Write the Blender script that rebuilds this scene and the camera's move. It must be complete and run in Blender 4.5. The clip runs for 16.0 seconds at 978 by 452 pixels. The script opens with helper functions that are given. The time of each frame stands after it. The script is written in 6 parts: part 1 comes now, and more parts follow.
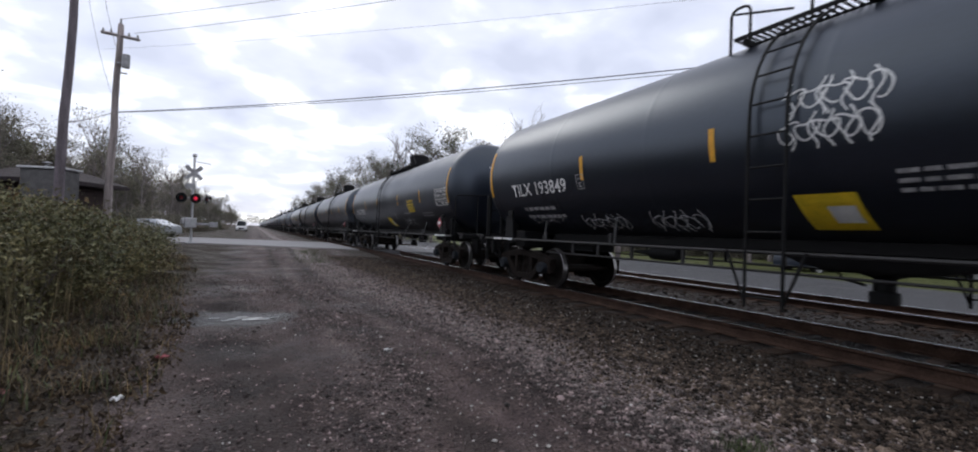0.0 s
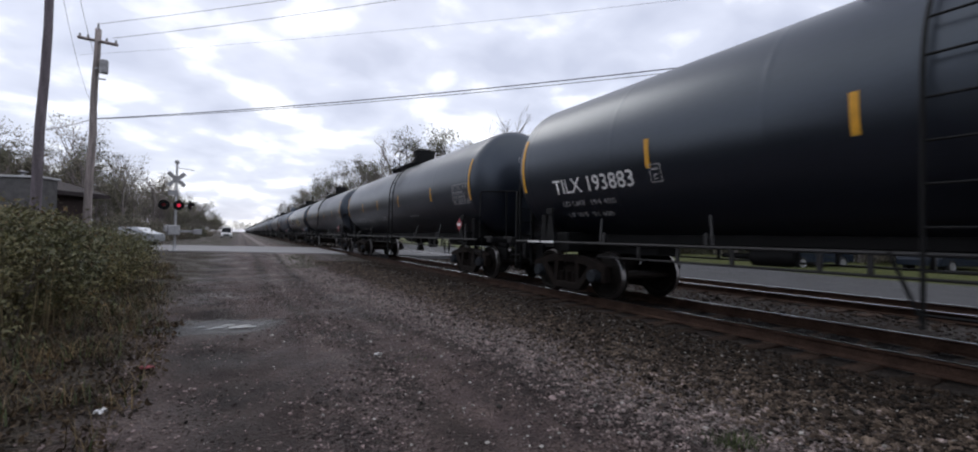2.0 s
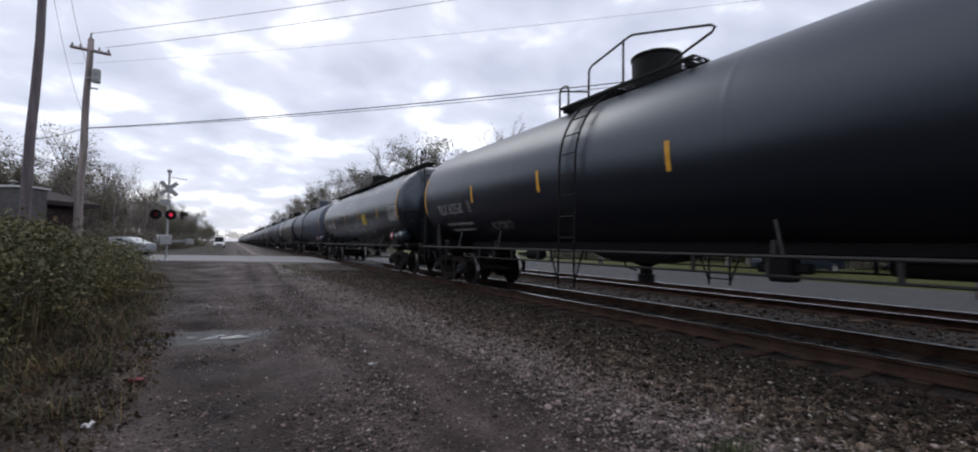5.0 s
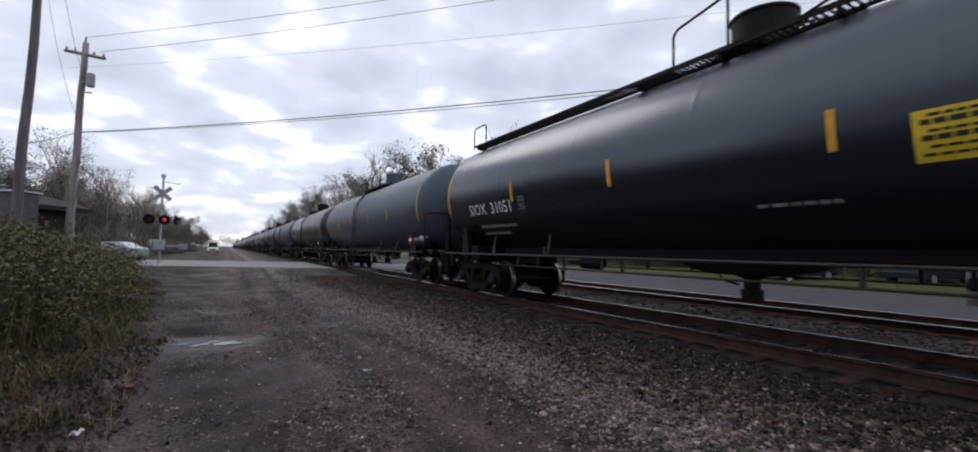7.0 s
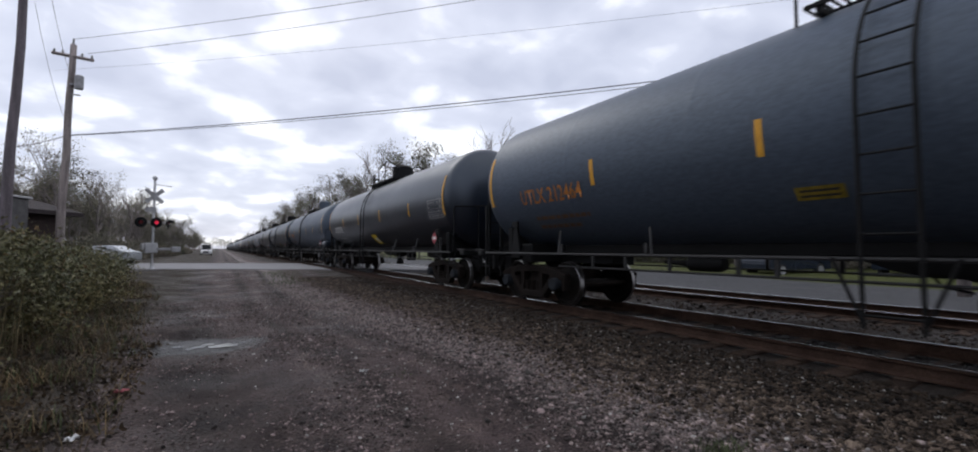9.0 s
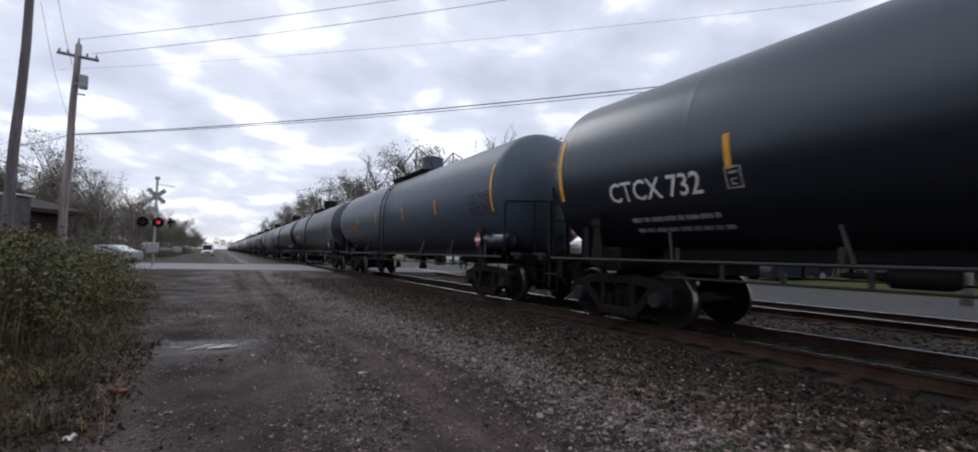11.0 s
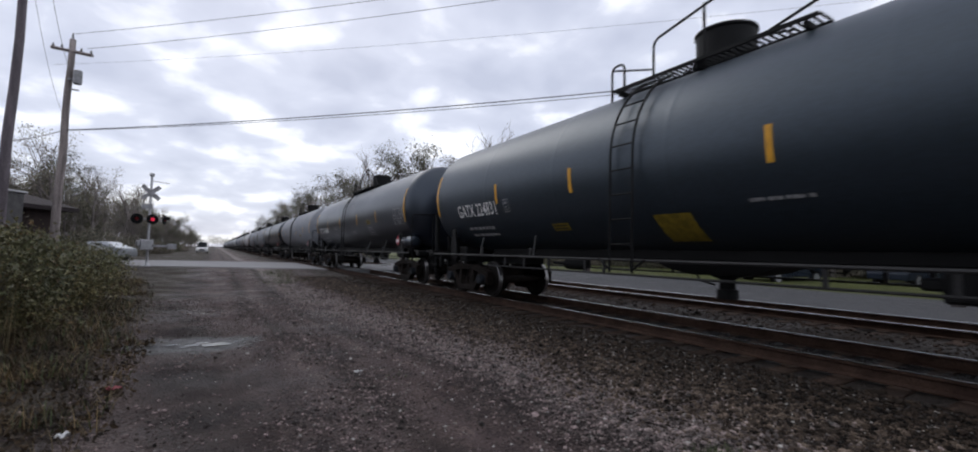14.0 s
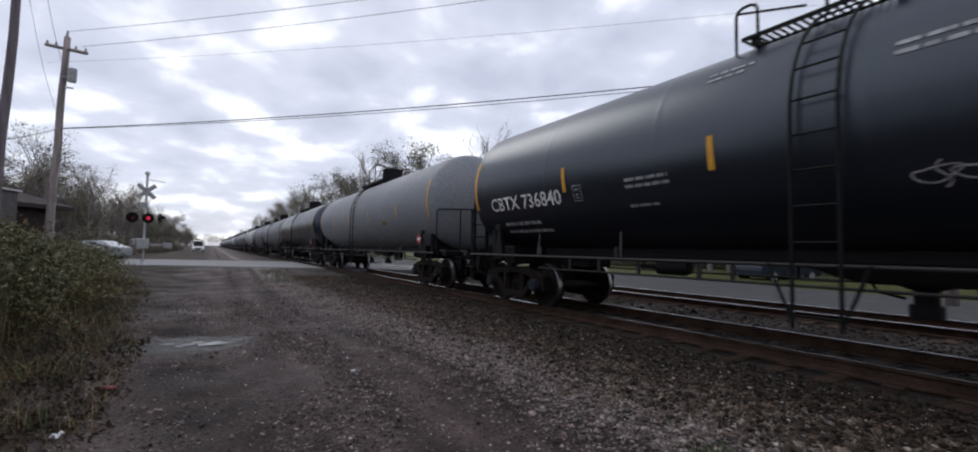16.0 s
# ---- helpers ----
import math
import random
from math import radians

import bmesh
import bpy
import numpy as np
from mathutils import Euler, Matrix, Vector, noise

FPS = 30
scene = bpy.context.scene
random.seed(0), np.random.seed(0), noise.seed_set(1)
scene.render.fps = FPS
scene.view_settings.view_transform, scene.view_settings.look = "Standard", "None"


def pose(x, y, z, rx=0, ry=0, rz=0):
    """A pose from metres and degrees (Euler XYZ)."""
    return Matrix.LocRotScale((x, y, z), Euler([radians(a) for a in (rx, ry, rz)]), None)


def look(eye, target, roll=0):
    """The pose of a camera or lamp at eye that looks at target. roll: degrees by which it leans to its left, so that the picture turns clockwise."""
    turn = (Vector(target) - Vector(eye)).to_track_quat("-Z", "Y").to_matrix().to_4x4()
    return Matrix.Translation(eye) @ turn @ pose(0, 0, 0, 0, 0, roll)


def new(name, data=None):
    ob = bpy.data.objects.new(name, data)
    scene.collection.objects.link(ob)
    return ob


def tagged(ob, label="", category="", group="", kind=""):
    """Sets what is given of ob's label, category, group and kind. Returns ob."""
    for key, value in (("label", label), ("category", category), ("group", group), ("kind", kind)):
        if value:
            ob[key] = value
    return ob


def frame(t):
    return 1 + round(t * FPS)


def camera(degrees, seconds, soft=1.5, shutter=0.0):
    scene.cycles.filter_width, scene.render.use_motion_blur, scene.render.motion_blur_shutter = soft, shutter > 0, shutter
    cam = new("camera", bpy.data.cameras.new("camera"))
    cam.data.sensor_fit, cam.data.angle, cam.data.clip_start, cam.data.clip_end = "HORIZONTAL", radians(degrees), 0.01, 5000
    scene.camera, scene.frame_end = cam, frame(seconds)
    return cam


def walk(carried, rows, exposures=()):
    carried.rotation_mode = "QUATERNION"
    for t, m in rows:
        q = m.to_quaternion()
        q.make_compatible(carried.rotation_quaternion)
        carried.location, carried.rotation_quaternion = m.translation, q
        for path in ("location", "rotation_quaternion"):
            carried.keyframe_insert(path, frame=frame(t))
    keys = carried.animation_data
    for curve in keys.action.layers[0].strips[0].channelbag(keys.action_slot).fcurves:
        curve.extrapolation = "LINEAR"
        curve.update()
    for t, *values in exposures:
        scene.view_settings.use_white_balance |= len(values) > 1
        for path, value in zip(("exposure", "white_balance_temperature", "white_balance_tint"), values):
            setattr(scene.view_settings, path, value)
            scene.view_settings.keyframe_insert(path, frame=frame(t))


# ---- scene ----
cam = camera(95.0, 16.0, soft=1.9, shutter=0.12)
EYE = (0.0, 0.0, 1.5)
TURNS = [
    (0, 91.04, -2.17, -27.66),
    (0.5, 92.30, -1.34, -30.25),
    (1, 90.94, -1.11, -29.95),
    (1.5, 91.69, -1.05, -29.72),
    (2, 91.29, -1.05, -29.09),
    (2.5, 91.89, -0.91, -30.29),
    (3, 92.16, -0.84, -29.43),
    (3.5, 92.15, -0.80, -28.74),
    (6, 92.52, -0.73, -30.35),
    (6.5, 92.72, -0.73, -30.30),
    (7, 93.11, -0.91, -30.34),
    (7.5, 92.85, -0.91, -30.71),
    (8, 93.15, -0.88, -31.52),
    (8.5, 93.21, -1.27, -31.90),
    (9, 92.91, -0.10, -30.94),
    (11.5, 93.55, -1.03, -31.12),
    (12, 93.63, -1.12, -32.71),
    (12.5, 93.55, -1.22, -32.41),
    (13, 94.89, -1.02, -33.04),
    (13.5, 93.30, -1.23, -32.41),
    (14, 93.24, -1.07, -31.32),
    (14.5, 93.58, -0.74, -29.69),
    (15, 93.24, -0.27, -31.37),
    (15.5, 93.01, -0.78, -30.31),
    (16, 93.12, -1.07, -31.68)
]
walk(cam, [(t, pose(*EYE, rx, ry, rz)) for t, rx, ry, rz in TURNS],
     [(0.0, 0.24), (0.5, 0.11), (1.0, 0.15), (3.0, 0.08), (8.0, 0.05), (12.0, 0.05), (12.5, 0.04), (13.0, -0.15), (13.5, 0.02), (14.0, 0.0), (14.5, -0.09), (15.0, -0.05), (15.5, 0.02), (16.0, -0.02)])

# ---- plan (metres): the track runs along +y, the camera stands at x = 0 ----
RAIL = 0.30            # height of the rail heads above the lane
TRACK_1 = 7.15         # centre line of the track with the train
TRACK_2 = 11.75        # centre line of the empty track
SPEED = 10.575         # of the train, towards -y

# ---- world and light ----
def build_world():
    w = bpy.data.worlds.new("overcast")
    scene.world = w
    w.use_nodes = True
    n, l = w.node_tree.nodes, w.node_tree.links
    n.clear()
    out, bg = n.new("ShaderNodeOutputWorld"), n.new("ShaderNodeBackground")
    sky = n.new("ShaderNodeTexSky")
    sky.sky_type, sky.sun_disc = "NISHITA", False
    sky.sun_elevation, sky.sun_rotation = radians(42), radians(5)
    dim = n.new("ShaderNodeVectorMath")
    dim.operation = "SCALE"
    dim.inputs["Scale"].default_value = 0.10
    l.new(sky.outputs[0], dim.inputs[0])
    tc, sep = n.new("ShaderNodeTexCoord"), n.new("ShaderNodeSeparateXYZ")
    l.new(tc.outputs["Generated"], sep.inputs[0])
    # a flat cloud deck seen from below
    up = n.new("ShaderNodeMath"); up.operation = "ADD"; up.inputs[1].default_value = 0.26
    mx = n.new("ShaderNodeMath"); mx.operation = "MAXIMUM"; mx.inputs[1].default_value = 0.0
    l.new(sep.outputs[2], mx.inputs[0]); l.new(mx.outputs[0], up.inputs[0])
    dx = n.new("ShaderNodeMath"); dx.operation = "DIVIDE"
    dy = n.new("ShaderNodeMath"); dy.operation = "DIVIDE"
    l.new(sep.outputs[0], dx.inputs[0]); l.new(up.outputs[0], dx.inputs[1])
    l.new(sep.outputs[1], dy.inputs[0]); l.new(up.outputs[0], dy.inputs[1])
    com = n.new("ShaderNodeCombineXYZ")
    l.new(dx.outputs[0], com.inputs[0]); l.new(dy.outputs[0], com.inputs[1])
    big, fine = n.new("ShaderNodeTexNoise"), n.new("ShaderNodeTexNoise")
    big.inputs["Scale"].default_value, big.inputs["Detail"].default_value = 1.3, 2
    fine.inputs["Scale"].default_value, fine.inputs["Detail"].default_value = 4.2, 7
    fine.inputs["Roughness"].default_value = 0.46
    fine.inputs["Distortion"].default_value = 0.25
    l.new(com.outputs[0], big.inputs[0]); l.new(com.outputs[0], fine.inputs[0])
    mixn = n.new("ShaderNodeMath"); mixn.operation = "MULTIPLY_ADD"; mixn.inputs[1].default_value = 0.5
    half = n.new("ShaderNodeMath"); half.operation = "MULTIPLY"; half.inputs[1].default_value = 0.5
    l.new(fine.outputs[0], half.inputs[0]); l.new(big.outputs[0], mixn.inputs[0]); l.new(half.outputs[0], mixn.inputs[2])
    ramp = n.new("ShaderNodeValToRGB")
    e = ramp.color_ramp.elements
    e[0].position, e[0].color = 0.37, (0.60, 0.64, 0.79, 1)
    e[1].position, e[1].color = 0.60, (1.28, 1.30, 1.36, 1)
    m = ramp.color_ramp.elements.new(0.50); m.color = (0.76, 0.80, 0.95, 1)
    l.new(mixn.outputs[0], ramp.inputs[0])
    mix = n.new("ShaderNodeMix"); mix.data_type = "RGBA"
    mix.inputs[0].default_value = 0.9
    l.new(dim.outputs[0], mix.inputs[6]); l.new(ramp.outputs[0], mix.inputs[7])
    l.new(mix.outputs[2], bg.inputs[0])
    bg.inputs[1].default_value = 1.0
    l.new(bg.outputs[0], out.inputs[0])
    sun = bpy.data.lights.new("sun", "SUN")
    sun.energy, sun.angle, sun.color = 0.5, radians(25), (1.0, 0.97, 0.93)
    ob = new("sun", sun)
    ob.matrix_world = look((-4, 30, 28), (0, 0, 0))

build_world()

# ---- materials ----
def mat(name, base, rough=0.7, metal=0.0, vary=0.25, scale=6.0, fine=60.0, bump=0.2, tint=None, spec=0.5, stretch=(1, 1, 1), per_piece=0.0, island=0.0):
    """A surface with variation at two scales and fine relief; tint is the colour of its stains."""
    m = bpy.data.materials.new(name)
    m.use_nodes = True
    n, l = m.node_tree.nodes, m.node_tree.links
    b = n["Principled BSDF"]
    b.inputs["Roughness"].default_value, b.inputs["Metallic"].default_value = rough, metal
    b.inputs["Specular IOR Level"].default_value = spec
    tc, mp = n.new("ShaderNodeTexCoord"), n.new("ShaderNodeMapping")
    mp.inputs["Scale"].default_value = stretch
    l.new(tc.outputs["Object"], mp.inputs[0])
    a, c = n.new("ShaderNodeTexNoise"), n.new("ShaderNodeTexNoise")
    a.inputs["Scale"].default_value, a.inputs["Detail"].default_value = scale, 4
    c.inputs["Scale"].default_value, c.inputs["Detail"].default_value = fine, 3
    l.new(mp.outputs[0], a.inputs[0]); l.new(mp.outputs[0], c.inputs[0])
    ramp = n.new("ShaderNodeValToRGB")
    t = tint or tuple(x * (1 - vary) for x in base)
    e = ramp.color_ramp.elements
    e[0].position, e[0].color = 0.36, (*t, 1)
    e[1].position, e[1].color = 0.64, (*[min(1, x * (1 + vary * 0.5)) for x in base], 1)
    l.new(a.outputs[0], ramp.inputs[0])
    mul = n.new("ShaderNodeMix"); mul.data_type, mul.blend_type = "RGBA", "MULTIPLY"
    mul.inputs[0].default_value = 1.0
    r2 = n.new("ShaderNodeMapRange")
    r2.inputs[1].default_value, r2.inputs[2].default_value = 0.3, 0.7
    r2.inputs[3].default_value, r2.inputs[4].default_value = 1 - vary, 1 + vary
    l.new(c.outputs[0], r2.inputs[0])
    l.new(ramp.outputs[0], mul.inputs[6]); l.new(r2.outputs[0], mul.inputs[7])
    last = mul.outputs[2]
    if per_piece or island:
        src = n.new("ShaderNodeObjectInfo").outputs["Random"] if per_piece else n.new("ShaderNodeNewGeometry").outputs["Random Per Island"]
        amount = per_piece or island
        r3 = n.new("ShaderNodeMapRange")
        r3.inputs[3].default_value, r3.inputs[4].default_value = 1 - amount, 1 + amount
        l.new(src, r3.inputs[0])
        m3 = n.new("ShaderNodeMix"); m3.data_type, m3.blend_type = "RGBA", "MULTIPLY"
        m3.inputs[0].default_value = 1.0
        l.new(last, m3.inputs[6]); l.new(r3.outputs[0], m3.inputs[7])
        last = m3.outputs[2]
    l.new(last, b.inputs["Base Color"])
    rr = n.new("ShaderNodeMapRange")
    rr.inputs[3].default_value, rr.inputs[4].default_value = max(0.02, rough - 0.12), min(1, rough + 0.12)
    l.new(a.outputs[0], rr.inputs[0]); l.new(rr.outputs[0], b.inputs["Roughness"])
    if bump:
        bp = n.new("ShaderNodeBump")
        bp.inputs["Strength"].default_value, bp.inputs["Distance"].default_value = bump, 0.02
        l.new(c.outputs[0], bp.inputs["Height"]); l.new(bp.outputs[0], b.inputs["Normal"])
    return m


def glow(name, color, power):
    m = bpy.data.materials.new(name)
    m.use_nodes = True
    b = m.node_tree.nodes["Principled BSDF"]
    b.inputs["Base Color"].default_value = (*color, 1)
    b.inputs["Emission Color"].default_value = (*color, 1)
    b.inputs["Emission Strength"].default_value = power
    return m


M_YELLOW_OLD = mat("faded_yellow_label", (0.26, 0.185, 0.02), 0.6, 0.0, 0.3, 8, 60, 0.03)
M_STEEL = mat("worn_steel", (0.30, 0.29, 0.28), 0.35, 1.0, 0.2, 4, 50, 0.05)
M_HEAD = mat("polished_rail", (0.62, 0.62, 0.64), 0.22, 1.0, 0.15, 3, 40, 0.03, stretch=(1, 0.05, 1))
M_RAIL_SIDE = mat("rusty_rail_side", (0.058, 0.034, 0.024), 0.85, 0.0, 0.3, 4, 50, 0.3, tint=(0.036, 0.020, 0.014), spec=0.2)
M_BEARING = mat("blue_grey_bearing", (0.024, 0.028, 0.034), 0.8, 0.0, 0.3, 6, 50, 0.1, spec=0.2)
M_RUST = mat("rust_brown", (0.046, 0.026, 0.016), 0.85, 0.0, 0.35, 5, 60, 0.4)
M_TIE = mat("tie_wood", (0.046, 0.030, 0.022), 0.9, 0.0, 0.4, 3, 40, 0.6, spec=0.15, stretch=(0.3, 3, 1), per_piece=0.35)
M_TRUCK = mat("truck_iron", (0.015, 0.0105, 0.0085), 0.9, 0.0, 0.4, 6, 50, 0.4, spec=0.2)
M_WHEEL = mat("wheel_iron", (0.012, 0.0095, 0.008), 0.8, 0.0, 0.4, 7, 50, 0.3, spec=0.2)
M_TREAD = mat("wheel_tread", (0.26, 0.25, 0.25), 0.35, 1.0, 0.15, 6, 60, 0.05)
M_BLACK = mat("black_fittings", (0.006, 0.006, 0.0065), 0.7, 0.0, 0.35, 4, 40, 0.15, spec=0.25)
M_BLACK_WARM = mat("dusty_black_pipe", (0.020, 0.019, 0.020), 0.6, 0.0, 0.35, 4, 40, 0.15)
M_TAPE = mat("amber_tape", (0.72, 0.36, 0.03), 0.5, 0.0, 0.15, 8, 60, 0.03)
M_YELLOW = mat("yellow_placard", (0.78, 0.55, 0.03), 0.5, 0.0, 0.12, 5, 60, 0.03)
M_WHITE = mat("white_paint", (0.75, 0.75, 0.74), 0.6, 0.0, 0.12, 6, 60, 0.03)
M_FADED = mat("faded_lettering", (0.34, 0.34, 0.35), 0.7, 0.0, 0.35, 9, 60, 0.03)
M_CHALK = mat("chalky_spray", (0.50, 0.52, 0.55), 0.7, 0.0, 0.35, 9, 60, 0.03)
M_ORANGE = mat("faded_orange_lettering", (0.46, 0.17, 0.03), 0.7, 0.0, 0.35, 9, 60, 0.03)
M_ORANGE_DIM = mat("worn_orange_print", (0.13, 0.065, 0.03), 0.7, 0.0, 0.35, 9, 60, 0.03)
M_RED = mat("red_placard", (0.40, 0.045, 0.06), 0.5, 0.0, 0.12, 6, 60, 0.03)
M_INK = mat("black_print", (0.02, 0.02, 0.02), 0.6, 0.0, 0.1, 6, 60, 0.0)
# weathered pole wood, its colour lifted to stand in for haze
M_WOOD = mat("hazed_weathered_pole_wood", (0.27, 0.23, 0.22), 0.9, 0.0, 0.35, 2, 30, 0.5, stretch=(4, 4, 0.3))
# black cable greyed in its colour to look hazy
M_WIRE = mat("cable_hazed_black", (0.13, 0.13, 0.15), 0.6, 0.0, 0.1, 6, 60, 0.0)
M_DULL = mat("dull_grey_steel", (0.10, 0.095, 0.095), 0.6, 0.2, 0.3, 4, 50, 0.1)
M_ALU = mat("grey_aluminium", (0.42, 0.42, 0.43), 0.45, 0.8, 0.15, 6, 60, 0.05)
M_GREY = mat("grey_cast_iron", (0.30, 0.30, 0.31), 0.6, 0.1, 0.25, 6, 60, 0.1)
M_SHED = mat("brown_board_wall", (0.030, 0.018, 0.016), 0.9, 0.0, 0.3, 2, 30, 0.3, stretch=(3, 3, 0.4))
M_ROOF = mat("brown_shingle", (0.036, 0.027, 0.028), 0.95, 0.0, 0.3, 5, 60, 0.5)
M_ASPHALT = mat("worn_asphalt", (0.13, 0.13, 0.135), 0.85, 0.0, 0.2, 0.5, 30, 0.3)
M_CONCRETE = mat("pale_road_surface", (0.21, 0.205, 0.21), 0.85, 0.0, 0.15, 0.6, 20, 0.2)
M_CAR = mat("white_car_paint", (0.78, 0.78, 0.78), 0.3, 0.0, 0.05, 2, 20, 0.0)
M_CAR_DARK = mat("dark_blue_car_paint", (0.018, 0.024, 0.036), 0.16, 0.0, 0.05, 2, 20, 0.0)
M_SILVER = mat("silver_car_paint", (0.42, 0.44, 0.46), 0.3, 0.5, 0.05, 2, 20, 0.0)
M_GLASS = mat("dark_window_glass", (0.02, 0.022, 0.025), 0.08, 0.0, 0.05, 2, 20, 0.0)
M_RUBBER = mat("tyre_rubber", (0.02, 0.02, 0.02), 0.85, 0.0, 0.2, 6, 60, 0.1)

# ---- mesh helpers ----
def part(name, bm, material, parent=None, label="", smooth=False):
    """Links a bmesh as one mesh object, under a thing or a part if one is given."""
    me = bpy.data.meshes.new(name)
    bm.to_mesh(me)
    bm.free()
    if smooth:
        me.shade_smooth()
    return linked(name, me, material, parent, label)


def linked(name, me, material, parent=None, label="", at=None):
    """One more object on a mesh that may be shared."""
    if material and not me.materials:
        me.materials.append(material)
    ob = new(name, me)
    if parent:
        ob.parent = parent
    if at is not None:
        ob.matrix_basis = at
    if label:
        tagged(ob, label)
    return ob


def box(bm, x0, x1, y0, y1, z0, z1, bevel=0.0):
    g = bmesh.ops.create_cube(bm, size=1.0, matrix=Matrix.LocRotScale(((x0 + x1) / 2, (y0 + y1) / 2, (z0 + z1) / 2), None, (abs(x1 - x0), abs(y1 - y0), abs(z1 - z0))))
    if bevel:
        es = list({e for v in g["verts"] for e in v.link_edges})
        bmesh.ops.bevel(bm, geom=es, offset=bevel, segments=1, affect="EDGES")


def boxes(*specs, bevel=0.0):
    bm = bmesh.new()
    for s in specs:
        box(bm, *s, bevel=bevel)
    return bm


def tube(bm, points, r, n=8, r_end=None):
    """A round bar through the points."""
    pts = [Vector(p) for p in points]
    rings = []
    for i, p in enumerate(pts):
        d = (pts[min(i + 1, len(pts) - 1)] - pts[max(i - 1, 0)]).normalized()
        a = d.orthogonal().normalized() if abs(d.z) > 0.9 or abs(d.x) > 0.9 else Vector((0, 0, 1)).cross(d).normalized()
        b = d.cross(a)
        rr = r if r_end is None else r + (r_end - r) * i / (len(pts) - 1)
        rings.append([bm.verts.new(p + rr * (math.cos(2 * math.pi * k / n) * a + math.sin(2 * math.pi * k / n) * b)) for k in range(n)])
    for r0, r1 in zip(rings, rings[1:]):
        # pick the twist that joins the rings best
        off = min(range(n), key=lambda o: sum((r0[k].co - r1[(k + o) % n].co).length for k in range(n)))
        for k in range(n):
            bm.faces.new((r0[k], r0[(k + 1) % n], r1[(k + 1 + off) % n], r1[(k + off) % n]))
    bm.faces.new(rings[0][::-1]); bm.faces.new(rings[-1])
    bmesh.ops.recalc_face_normals(bm, faces=bm.faces)


def tubes(r, *paths, n=8):
    bm = bmesh.new()
    for p in paths:
        tube(bm, p, r, n)
    return bm


def lathe(profile, axis="z", n=32, at=(0, 0, 0)):
    """A turned body from (radius, height) pairs."""
    bm = bmesh.new()
    rows = []
    for r, h in profile:
        row = []
        for k in range(n):
            a = 2 * math.pi * k / n
            c, s = r * math.cos(a), r * math.sin(a)
            p = {"z": (c, s, h), "y": (c, h, s), "x": (h, c, s)}[axis]
            row.append(bm.verts.new(Vector(p) + Vector(at)))
        rows.append(row)
    for a, b in zip(rows, rows[1:]):
        for k in range(n):
            bm.faces.new((a[k], a[(k + 1) % n], b[(k + 1) % n], b[k]))
    bm.faces.new(rows[0]); bm.faces.new(rows[-1][::-1])
    bmesh.ops.remove_doubles(bm, verts=bm.verts, dist=0.0005)
    bmesh.ops.recalc_face_normals(bm, faces=bm.faces)
    return bm


def empty(name, m, label, category, group=""):
    ob = new(name)
    ob.matrix_basis = m
    return tagged(ob, label, category, group)


def join_bm(*bms):
    out = bmesh.new()
    for b in bms:
        me = bpy.data.meshes.new("tmp")
        b.to_mesh(me); b.free()
        out.from_mesh(me)
        bpy.data.meshes.remove(me)
    return out

# ---- ground ----
def smooth01(a, b, x):
    t = max(0.0, min(1.0, (x - a) / (b - a)))
    return t * t * (3 - 2 * t)


def ground_z(x, y):
    """Height of the ground: the lane at 0, low shoulders of ballast, the level crossing and the far lot a little higher."""
    z = 0.10 * smooth01(2.9, 5.2, x) + 0.02 * smooth01(12.9, 14.6, x)
    yy = y + 0.6 * (x - 3)
    cross = smooth01(19, 27, yy) * (1 - smooth01(43, 56, yy))
    z = z + (0.26 - z) * cross * (1 - smooth01(5.4, 5.9, x)) if x < 9 else z + (0.26 - z) * cross * smooth01(13.3, 13.9, x)
    z += 0.20 * smooth01(-0.6, -4.0, x) * (1 - cross)
    near = 1 - smooth01(9, 26, math.hypot(x, y))
    z += near * (0.020 * noise.noise((x * 0.8, y * 0.5, 0)) + 0.012 * noise.noise((x * 3.1, y * 3.1, 4)))
    # wheel ruts of the lane and the hollow of the puddle
    if -2 < x < 4:
        z -= 0.03 * near * (math.exp(-((x - 0.2) / 0.35) ** 2) + math.exp(-((x - 2.0) / 0.35) ** 2))
    z -= 0.05 * math.exp(-((x + 0.25) / 0.75) ** 2 - ((y - 8.4) / 0.9) ** 2)
    return z


def steps(a, b, d):
    return list(np.arange(a, b, d))


